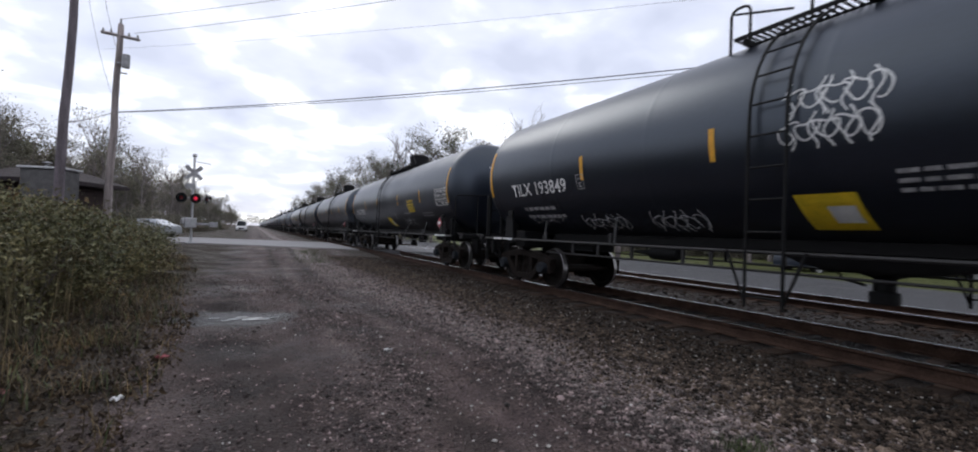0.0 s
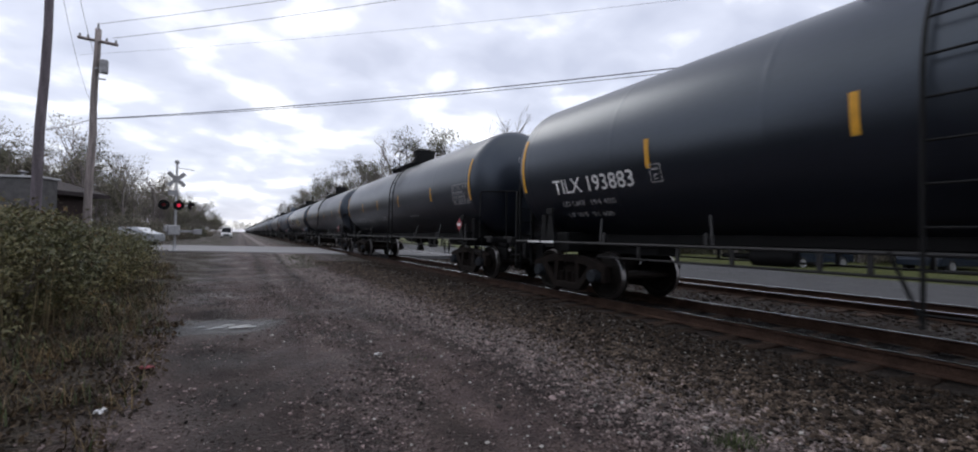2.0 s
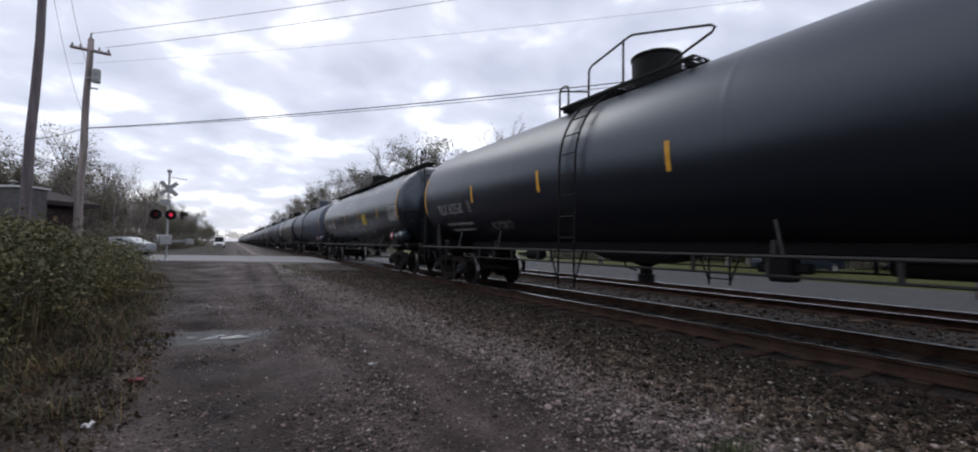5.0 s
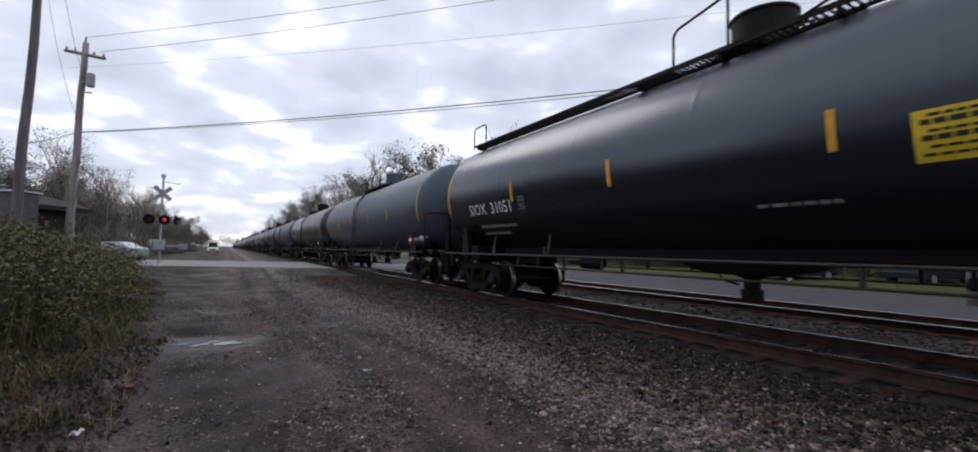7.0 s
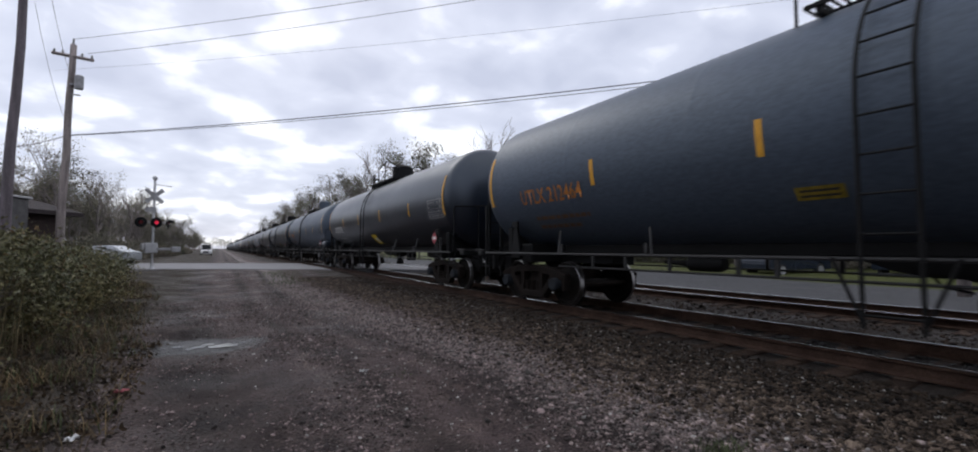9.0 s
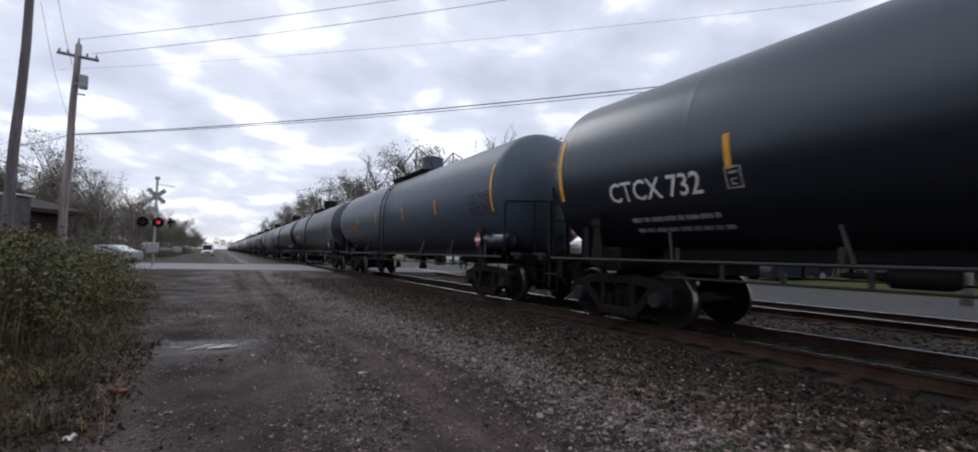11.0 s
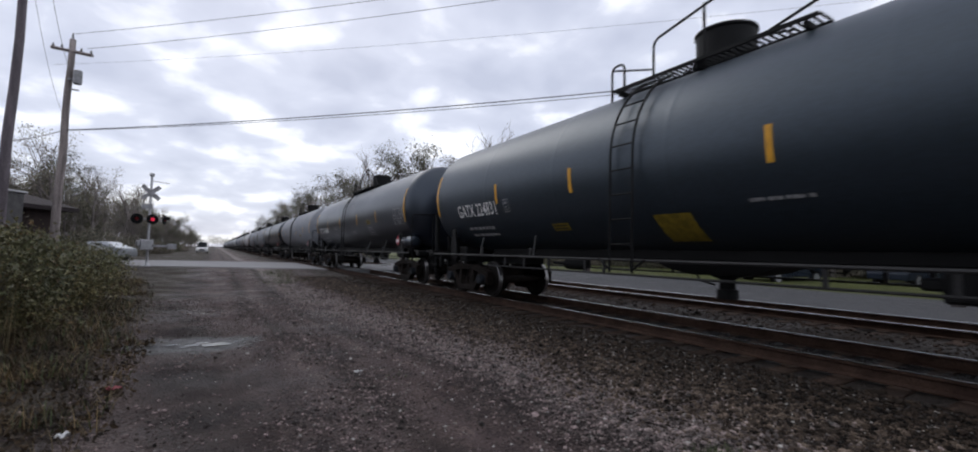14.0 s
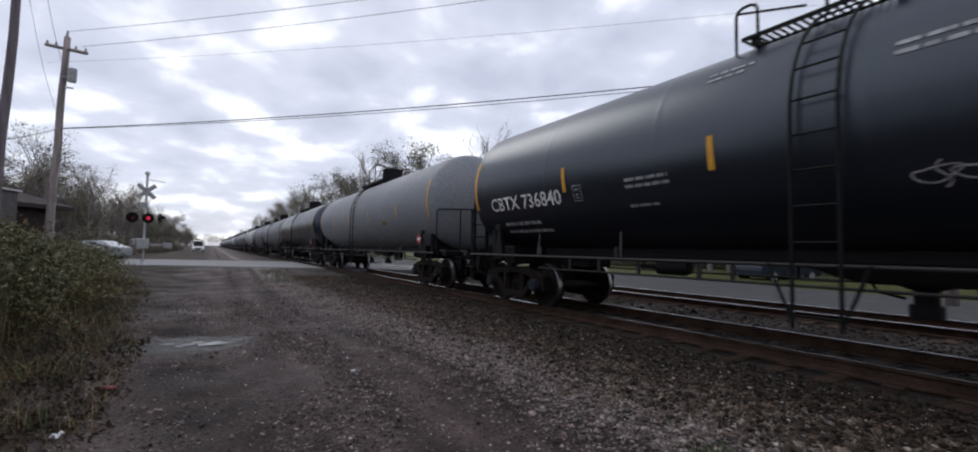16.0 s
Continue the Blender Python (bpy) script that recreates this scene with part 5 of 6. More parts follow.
def build_signal():
    x, y, z = -3.35, 32.2, ground_z(-3.35, 32.2)
    s = empty("crossing_signal", pose(x, y, z, 0, 0, 14), "level crossing signal with crossbuck and red flashing lamps", "crossing signal")
    part("mast", lathe([(0.001, 0.0), (0.20, 0.0), (0.20, 0.05), (0.10, 0.12), (0.075, 0.35), (0.065, 0.5), (0.065, 5.2), (0.05, 5.25), (0.001, 5.26)], "z", 16), M_ALU, s, smooth=True)
    part("base", boxes((-0.3, 0.3, -0.3, 0.3, -0.2, 0.06), bevel=0.03), M_CONCRETE, s)
    for a in (42, -42):
        bm = boxes((-0.56, 0.56, -0.02, 0.0, -0.115, 0.115), bevel=0.006)
        bmesh.ops.transform(bm, matrix=pose(-0.02, -0.11 - (0.02 if a > 0 else 0), 4.25, 0, a, 0), verts=bm.verts)
        b = part("crossbuck_board", bm, M_GREY, s, "weathered crossbuck board seen from its dull back")
    part("track_count_sign", boxes((-0.42, 0.1, -0.10, -0.08, 3.30, 3.62), bevel=0.01), M_GREY, s)
    part("lamp_arm", tubes(0.04, [(-0.62, -0.06, 2.72), (0.62, -0.06, 2.72)]), M_GREY, s)
    part("bell_arm", join_bm(tubes(0.022, [(0.0, 0, 4.95), (0.85, -0.05, 4.88)]), lathe([(0.001, 5.2), (0.11, 5.22), (0.13, 5.30), (0.10, 5.40), (0.001, 5.44)], "z", 14)), M_ALU, s)
    red_on = glow("lit_red_lens", (0.75, 0.03, 0.08), 0.55)
    red_dim = mat("dark_red_lens", (0.20, 0.02, 0.025), 0.25, 0, 0.1, 5, 40, 0)
    for u, turn, lens in ((-0.60, -16, red_dim), (0.12, 8, red_on), (0.70, 64, red_dim)):
        disc = part("lamp_background", lathe([(0.001, -0.10), (0.14, -0.10), (0.15, -0.03), (0.29, -0.02), (0.29, 0.0), (0.17, 0.01), (0.001, 0.01)], "y", 26), M_BLACK, s, "round black lamp background")
        disc.matrix_basis = pose(u, -0.16, 2.72, 0, 0, 180 + turn)
        part("lens", lathe([(0.105, 0.012), (0.09, 0.030), (0.05, 0.042), (0.001, 0.046)], "y", 20), lens, disc, smooth=True)
        hood = bmesh.new()
        for k in range(13):
            a = math.pi * (k / 12)
            for d in (0.01, 0.30 - 0.10 * abs(math.cos(a))):
                hood.verts.new((0.17 * math.cos(a), d, 0.17 * math.sin(a)))
        hood.verts.ensure_lookup_table()
        for k in range(12):
            hood.faces.new((hood.verts[2 * k], hood.verts[2 * k + 1], hood.verts[2 * k + 3], hood.verts[2 * k + 2]))
        bmesh.ops.solidify(hood, geom=hood.faces[:], thickness=0.006)
        part("hood", hood, M_BLACK, disc)
    part("gate_mechanism", boxes((-0.40, 0.22, -0.28, 0.28, 0.95, 1.55), (-0.55, -0.35, -0.2, 0.2, 1.15, 1.5), bevel=0.04), M_ALU, s, "grey aluminium gate mechanism housing")
    part("counterweight_arm", boxes((0.15, 1.25, -0.34, -0.28, 1.12, 1.26), (0.85, 1.3, -0.40, -0.24, 1.02, 1.34), bevel=0.02), M_GREY, s)


build_pole_lane(); build_pole_tall(); build_pole_far(18.75, 4.15, 12.2, 1); build_pole_far(20.6, 21.5, 8.6, 2); build_wires(); build_signal()

# ---- hut, cars ----
def build_hut():
    h = empty("trackside_hut", pose(-9.6, 31.05, 0.1, 0, 0, -31), "brown board hut with a low shingled hip roof", "hut")
    part("wall", boxes((-2.1, 2.1, -1.6, 1.6, -0.4, 3.05)), M_SHED, h)
    q = [(-2.1 + 0.28 * i, -2.1 + 0.28 * i + 0.265, -1.63, -1.6, -0.4, 3.05) for i in range(15)]
    for s in q:
        part("board", boxes(s, bevel=0.004), M_SHED, h)
    bm = bmesh.new()
    e = [bm.verts.new(p) for p in ((-2.6, -2.1, 3.05), (2.6, -2.1, 3.05), (2.6, 2.1, 3.05), (-2.6, 2.1, 3.05))]
    f = [bm.verts.new((x, y, 3.25)) for x, y in ((-2.62, -2.12), (2.62, -2.12), (2.62, 2.12), (-2.62, 2.12))]
    r = [bm.verts.new((-0.8, 0, 4.05)), bm.verts.new((0.8, 0, 4.05))]
    bm.faces.new(e[::-1])
    for i in range(4):
        bm.faces.new((e[i], e[(i + 1) % 4], f[(i + 1) % 4], f[i]))
    bm.faces.new((f[0], f[1], r[1], r[0])); bm.faces.new((f[1], f[2], r[1])); bm.faces.new((f[2], f[3], r[0], r[1])); bm.faces.new((f[3], f[0], r[0]))
    bmesh.ops.recalc_face_normals(bm, faces=bm.faces)
    roof = part("roof", bm, M_ROOF, h)
    part("roof_vent", lathe([(0.08, 3.9), (0.08, 4.15), (0.2, 4.18), (0.2, 4.23), (0.001, 4.28)], "z", 14), M_GREY, roof)
    part("window", boxes((0.9, 1.4, -1.66, -1.63, 1.2, 1.9), bevel=0.01), M_GLASS, h)
    part("meter_box", boxes((1.62, 1.95, -1.78, -1.63, 1.25, 1.8), bevel=0.02), M_ALU, h)
    c = empty("equipment_cabinet", pose(-7.9, 26.0, ground_z(-7.9, 26.0), 0, 0, -20), "dull grey metal equipment cabinet in the thicket", "cabinet")
    part("body", boxes((-0.8, 0.8, -0.5, 0.5, 0, 3.35), bevel=0.03), M_DULL, c)
    part("lid", boxes((-0.88, 0.88, -0.58, 0.58, 3.35, 3.45), bevel=0.02), M_ALU, c)


def build_vehicle(name, label, m, body, length, width, height, hood, van=False):
    v = empty(name, m, label, "van" if van else "car", "parked vehicles")
    w, L = width / 2, length / 2
    roof = [(-L, 0.35), (-L, 0.75), (-L + 0.08, 0.95)]
    if van:
        roof += [(-L + hood, 1.15), (-L + hood + 0.6, height - 0.08), (-L + hood + 0.9, height), (L - 0.1, height), (L, height - 0.15), (L, 0.35)]
    else:
        roof += [(-L + hood, 1.0), (-L + hood + 0.75, height - 0.05), (-L + hood + 1.2, height), (L - 1.2, height - 0.03), (L - 0.55, 1.05), (L - 0.05, 0.95), (L, 0.7), (L, 0.35)]
    bm = bmesh.new()
    a = [bm.verts.new((-w * (0.82 if z > 1.1 else 1), y, z)) for y, z in roof]
    b = [bm.verts.new((w * (0.82 if z > 1.1 else 1), y, z)) for y, z in roof]
    k = len(roof)
    for i in range(k):
        bm.faces.new((a[i], a[(i + 1) % k], b[(i + 1) % k], b[i]))
    bm.faces.new(a[::-1]); bm.faces.new(b)
    bmesh.ops.recalc_face_normals(bm, faces=bm.faces)
    bmesh.ops.bevel(bm, geom=bm.edges[:], offset=0.05, segments=2, affect="EDGES")
    part("body", bm, body, v, smooth=False)
    top = height - 0.12
    y0, y1 = -L + hood, -L + hood + (0.55 if van else 0.72)
    bm = bmesh.new()
    q = [bm.verts.new(p) for p in ((-w * 0.8, y0 - 0.02, 1.12), (w * 0.8, y0 - 0.02, 1.12), (w * 0.72, y1 - 0.04, top), (-w * 0.72, y1 - 0.04, top))]
    bm.faces.new(q)
    bmesh.ops.solidify(bm, geom=bm.faces[:], thickness=0.03)
    part("windscreen", bm, M_GLASS, v)
    for s in (-1, 1):
        part("side_window", boxes((s * w * 0.84 - 0.03, s * w * 0.84 + 0.03, y1 + 0.15, L - (0.3 if van else 1.3), 1.12, top - 0.02), bevel=0.02), M_GLASS, v)
        part("headlight", lathe([(0.001, -0.03), (0.11, -0.02), (0.11, 0.06), (0.001, 0.06)], "y", 14, (s * w * 0.72, -L, 0.78)), M_WHITE, v)
        for y in (-L + 0.85, L - 0.85):
            wheel = part("wheel", lathe([(0.001, -0.1), (0.22, -0.1), (0.31, -0.11), (0.33, -0.08), (0.33, 0.08), (0.31, 0.11), (0.001, 0.11)], "x", 22, (s * (w - 0.1), y, 0.33)), M_RUBBER, v)
            part("rim", lathe([(0.001, 0.115), (0.19, 0.115), (0.21, 0.125), (0.21, 0.10), (0.001, 0.10)] if s > 0 else [(0.001, -0.115), (0.19, -0.115), (0.21, -0.125), (0.21, -0.10), (0.001, -0.10)], "x", 18, (s * (w - 0.1), y, 0.33)), M_ALU, wheel)
    part("grille", boxes((-w * 0.5, w * 0.5, -L - 0.02, -L + 0.02, 0.55, 0.85), bevel=0.01), M_BLACK, v)
    part("bumper", boxes((-w * 0.95, w * 0.95, -L - 0.08, -L + 0.06, 0.36, 0.52), bevel=0.03), M_GREY, v)
    return v


build_hut()
drum = empty("plastic_drum", pose(-5.6, 33.9, 0.2), "cloudy white plastic drum at the road's edge", "drum")
part("body", lathe([(0.001, 0), (0.40, 0.0), (0.44, 0.05), (0.45, 0.4), (0.46, 0.42), (0.45, 0.44), (0.44, 0.95), (0.36, 1.02), (0.001, 1.03)], "z", 24), M_CONCRETE, drum, smooth=True)
part("cap", lathe([(0.001, 1.02), (0.10, 1.02), (0.10, 1.08), (0.001, 1.09)], "z", 14), M_WHITE, drum)
build_vehicle("van", "white delivery van waiting far down the lane", pose(-2.4, 109.5, 0.05), M_CAR, 5.2, 2.0, 2.35, 0.9, True)
build_vehicle("car", "silver car waiting on the crossing road", pose(-7.6, 44.0, 0.26, 0, 0, -112), M_SILVER, 4.5, 1.8, 1.45, 1.3)
build_vehicle("car", "dark car parked on the lot beyond the tracks", pose(26.0, 12.5, 0.10, 0, 0, 80), M_CAR_DARK, 4.6, 1.8, 1.45, 1.3)
build_vehicle("car", "dark car parked on the lot beyond the tracks", pose(31.0, 8.5, 0.10, 0, 0, 80), M_CAR_DARK, 4.6, 1.8, 1.5, 1.3)
build_vehicle("car", "white car on the road beyond the tracks", pose(22.0, 41.0, 0.10, 0, 0, 20), M_CAR, 4.6, 1.8, 1.5, 1.3)

# ---- plants ----
M_LEAF = mat("thicket_leaf", (0.150, 0.128, 0.054), 0.65, 0, 0.4, 1.2, 9, 0.0, tint=(0.072, 0.078, 0.034), island=0.45)
M_LEAF_DRY = mat("dry_leaf", (0.150, 0.095, 0.042), 0.75, 0, 0.4, 2.0, 9, 0.0, tint=(0.075, 0.050, 0.025), island=0.45)
# these two leaf colours and the bark are lightened to imitate haze
M_LEAF_TREE = mat("autumn_tree_leaf", (0.100, 0.102, 0.064), 0.7, 0, 0.4, 0.5, 4, 0.0, tint=(0.075, 0.062, 0.042), island=0.45)
M_LEAF_FAR = mat("haze_paled_wood_leaf", (0.200, 0.172, 0.135), 0.8, 0, 0.4, 0.3, 3, 0.0, tint=(0.100, 0.098, 0.068), island=0.45)
M_BARK = mat("grey_bark", (0.20, 0.175, 0.165), 0.9, 0, 0.3, 3, 30, 0.4)
M_STRAW = mat("dead_grass", (0.150, 0.105, 0.048), 0.8, 0, 0.3, 2, 9, 0.0, tint=(0.045, 0.032, 0.017), island=0.5)
M_WEED = mat("withered_stalk", (0.135, 0.105, 0.055), 0.8, 0, 0.3, 2, 9, 0.0, tint=(0.075, 0.065, 0.03), island=0.4)
M_LITTER = mat("rotting_leaf", (0.062, 0.038, 0.018), 0.8, 0, 0.4, 2, 9, 0.0, tint=(0.034, 0.023, 0.013), island=0.6)
M_BLADE = mat("green_grass", (0.055, 0.068, 0.022), 0.7, 0, 0.3, 2, 9, 0.0, tint=(0.05, 0.065, 0.02), island=0.4)


def leaf_cloud(centres, per, spread, size, rng, flat=0.75):
    """Small folded leaves scattered round the centres, as vertex and face arrays."""
    c = np.repeat(np.array(centres), per, axis=0)
    n = len(c)
    p = c + rng.normal(0, 1, (n, 3)) * np.array([spread, spread, spread * flat])
    s = size * rng.uniform(0.55, 1.35, (n, 1))
    a = rng.normal(0, 1, (n, 3)); a /= np.linalg.norm(a, axis=1)[:, None]
    b = np.cross(a, rng.normal(0, 1, (n, 3))); b /= np.linalg.norm(b, axis=1)[:, None]
    k = np.cross(a, b) * 0.18
    v = np.stack([p - a * s, p + b * s * 0.5 + k * s, p + a * s, p - b * s * 0.5 + k * s], 1).reshape(-1, 3)
    f = np.arange(4 * n).reshape(n, 4)
    return v, f


def mesh_of(name, v, f):
    me = bpy.data.meshes.new(name)
    me.from_pydata(v.tolist(), [], f.tolist())
    return me


def blades(xy, rng, h, w, lean=0.35):
    """Grass blades as bent tapering strips."""
    n = len(xy)
    base = np.array([(x, y, ground_z(x, y) - 0.01) for x, y in xy])
    a = rng.uniform(0, 6.28, n)
    d = np.stack([np.cos(a), np.sin(a), np.zeros(n)], 1)
    s = np.stack([-np.sin(a), np.cos(a), np.zeros(n)], 1) * w / 2
    hh = h * rng.uniform(0.4, 1.2, (n, 1)); le = lean * rng.uniform(0.2, 1.6, (n, 1)) * hh
    up = np.array([[0, 0, 1.0]])
    mid = base + up * hh * 0.6 + d * le * 0.35
    tip = base + up * hh * 0.95 + d * le
    v = np.stack([base - s, base + s, mid + s * 0.7, mid - s * 0.7, tip], 1).reshape(-1, 3)
    i = np.arange(n)[:, None] * 5
    f = np.concatenate([i + [0, 1, 2, 3], i + [3, 2, 4, 4]], 0)
    faces = [tuple(r) if r[2] != r[3] else tuple(r[:3]) for r in f.tolist()]
    me = bpy.data.meshes.new("blades")
    me.from_pydata(v.tolist(), [], faces)
    return me


def branch(bm, rng, p, d, length, r, depth, tips, n=5, droop=0.0):
    """A limb that forks; its ends are kept in tips."""
    pts = [p]
    q = p.copy(); e = d.copy()
    for i in range(3):
        e = (e + Vector((rng.uniform(-.22, .22), rng.uniform(-.22, .22), rng.uniform(-.05, .18) - droop))).normalized()
        q = q + e * length / 3
        pts.append(q.copy())
    limb(bm, pts, r, n)
    tips.append(q)
    if depth > 0:
        for k in range(rng.choice((2, 3, 3))):
            s = rng.uniform(0.35, 1.0)
            start = pts[0].lerp(q, s) if s < 0.95 else q
            nd = (e + Vector((rng.uniform(-.8, .8), rng.uniform(-.8, .8), rng.uniform(-.25, .5)))).normalized()
            branch(bm, rng, start, nd, length * rng.uniform(0.55, 0.75), r * 0.5, depth - 1, tips, max(3, n - 1), droop)


def limb(bm, pts, r, n):
    rings = []
    for i, p in enumerate(pts):
        d = (pts[min(i + 1, len(pts) - 1)] - pts[max(i - 1, 0)]).normalized()
        a = d.orthogonal().normalized(); b = d.cross(a)
        rr = r * (1 - 0.5 * i / (len(pts) - 1))
        rings.append([bm.verts.new(p + rr * (math.cos(6.2832 * k / n) * a + math.sin(6.2832 * k / n) * b)) for k in range(n)])
    for x, y in zip(rings, rings[1:]):
        off = min(range(n), key=lambda o: sum((x[k].co - y[(k + o) % n].co).length for k in range(n)))
        for k in range(n):
            bm.faces.new((x[k], x[(k + 1) % n], y[(k + 1 + off) % n], y[(k + off) % n]))


def tree_meshes(seed, h, leafy, depth=3, leaf=0.16, material=None):
    rng = random.Random(seed)
    bm = bmesh.new(); tips = []
    trunk = [Vector((0, 0, 0))]
    for i in range(1, 6):
        trunk.append(Vector((rng.uniform(-.1, .1) * i * 0.4, rng.uniform(-.1, .1) * i * 0.4, h * 0.13 * i)))
    limb(bm, trunk, h * 0.016, 8)
    for i in range(11):
        s = 0.3 + 0.7 * i / 10
        p = trunk[0].lerp(trunk[-1], s)
        a = rng.uniform(0, 6.28)
        up = 0.45 + 0.9 * s
        d = Vector((math.cos(a), math.sin(a), up)).normalized()
        branch(bm, rng, p, d, h * rng.uniform(0.16, 0.25), h * 0.006, depth - 1, tips)
    wood = bpy.data.meshes.new("trunk"); bm.to_mesh(wood); bm.free()
    wood.materials.append(M_BARK)
    crown = None
    if leafy:
        g = np.random.default_rng(seed)
        ends = [t for t in tips if rng.random() < min(1, leafy)]
        v, f = leaf_cloud([tuple(t) for t in ends], int((38 if leafy >= 1 else 26)), h * 0.033, leaf, g)
        crown = mesh_of("crown", v, f)
        crown.materials.append(material or M_LEAF_TREE)
    return wood, crown


def plant_tree(meshes, x, y, turn, scale, label, name="tree", group="trees"):
    t = empty(name, pose(x, y, ground_z(x, y) - 0.05, 0, 0, turn) @ Matrix.Diagonal((scale, scale, scale, 1)), label, "tree", group)
    linked("trunk", meshes[0], None, t)
    if meshes[1]:
        linked("crown", meshes[1], None, t)


def build_trees():
    leafy = [tree_meshes(s, 14, 1.0, 3, 0.105) for s in (3, 8)]
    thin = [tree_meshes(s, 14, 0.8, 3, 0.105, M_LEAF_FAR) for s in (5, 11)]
    bare = [tree_meshes(s, 14, 0, 4) for s in (7, 13)]
    rng = random.Random(5)
    # behind the train
    for k, (x, y, h, m) in enumerate(((20.5, 55.5, 14.0, leafy[0]), (24.5, 54.5, 14.6, leafy[1]), (17.0, 66, 11.5, leafy[0]), (16.2, 72, 11.2, thin[0]), (15.8, 88, 12.2, leafy[1]), (15.5, 104, 12.5, leafy[0]), (15.0, 126, 13.0, thin[1]), (15.4, 148, 13.5, leafy[1]), (18.0, 60.0, 14.2, bare[0]), (31.2, 50.5, 17.0, bare[1]), (28.0, 54.0, 14.2, bare[0]), (18.5, 74, 13.2, leafy[0]), (16.0, 78, 12.0, thin[0]), (19.5, 84, 13.0, leafy[1]), (16.5, 96, 12, thin[1]), (18, 118, 12.5, leafy[0]), (17, 136, 13, thin[0]), (19, 165, 14, leafy[1]), (18, 200, 14, leafy[0]), (20, 250, 15, leafy[1]), (34, 42, 13, thin[0]))):
        plant_tree(m, x, y, rng.uniform(0, 360), 1.13 * h / 14, "bare autumn tree beyond the tracks" if m in bare else "thinning autumn tree beyond the tracks")
    # wood beyond the lot
    for k in range(70):
        x, y = 36 + rng.uniform(0, 18), -8 + k * 0.75 + rng.uniform(-1, 1)
        plant_tree(rng.choice(thin + [bare[0]] + leafy), x, y, rng.uniform(0, 360), rng.uniform(0.75, 1.0), "thin tree in the wood beyond the lot", group="trees of the wood")
    # wood beside the lane
    for k in range(84):
        y = 47 + k * 1.75 + rng.uniform(-2, 2)
        x = -11.5 - rng.uniform(0, 14) + 0.02 * (y - 50)
        plant_tree(rng.choice(thin + thin + leafy + [bare[1]]), x, y, rng.uniform(0, 360), rng.uniform(0.52, 0.85), "autumn tree in the wood beside the lane", group="trees of the wood")
    dense = [tree_meshes(s, 12, 1.0, 3, 0.19) for s in (17, 19)]
    for k in range(36):
        plant_tree(dense[k % 2], 40 + rng.uniform(0, 10), -10 + k * 1.5 + rng.uniform(-1, 1), rng.uniform(0, 360), rng.uniform(0.8, 1.1), "close-leaved dark tree in the wood beyond the lot", group="trees of the wood")
    # far end of the line
    for k in range(34):
        plant_tree(rng.choice(leafy + thin), -70 + k * 4.2 + rng.uniform(-2, 2), 915 + rng.uniform(0, 40), rng.uniform(0, 360), rng.uniform(0.9, 1.5), "distant autumn tree at the far end of the line", group="trees of the wood")
    # low wood where the lane runs out of sight
    for k in range(30):
        y = 100 + k * 4.5
        plant_tree(rng.choice(thin + leafy), -6.5 - rng.uniform(0, 7), y, rng.uniform(0, 360), rng.uniform(0.36, 0.52), "small autumn tree beside the far end of the lane", group="trees of the wood")
    # unseen trees beside and behind the camera, added to darken the tank reflections
    for k in range(22):
        plant_tree(rng.choice(thin + leafy), -9 - rng.uniform(0, 8), 12 - k * 2.4, rng.uniform(0, 360), rng.uniform(0.6, 0.85), "autumn tree in the wood beside the lane", group="trees of the wood")
    for k in range(40):
        s = -1 if k % 2 else 1
        y = 170 + k * 11 + rng.uniform(-5, 5)
        x = -10 - rng.uniform(0, 26) if s < 0 else 17 + rng.uniform(0, 26)
        plant_tree(rng.choice(leafy + thin), x, y, rng.uniform(0, 360), rng.uniform(0.8, 1.15), "distant autumn tree along the railway", group="trees of the wood")
    # olive with distance haze mixed into the leaf colour
    olive = mat("haze_paled_olive_leaf", (0.165, 0.150, 0.105), 0.8, 0, 0.4, 0.4, 4, 0.0, tint=(0.095, 0.092, 0.060), island=0.45)
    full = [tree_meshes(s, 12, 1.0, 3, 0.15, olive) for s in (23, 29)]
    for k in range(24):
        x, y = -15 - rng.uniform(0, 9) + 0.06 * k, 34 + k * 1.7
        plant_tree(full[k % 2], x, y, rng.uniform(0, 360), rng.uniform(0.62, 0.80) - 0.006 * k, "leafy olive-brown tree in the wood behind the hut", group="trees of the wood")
    for k in range(14):
        x, y = -13 - rng.uniform(0, 12), 26 + k * 2.0
        plant_tree(rng.choice(thin + leafy), x, y, rng.uniform(0, 360), rng.uniform(0.55, 0.8), "autumn tree behind the thicket", group="trees of the wood")


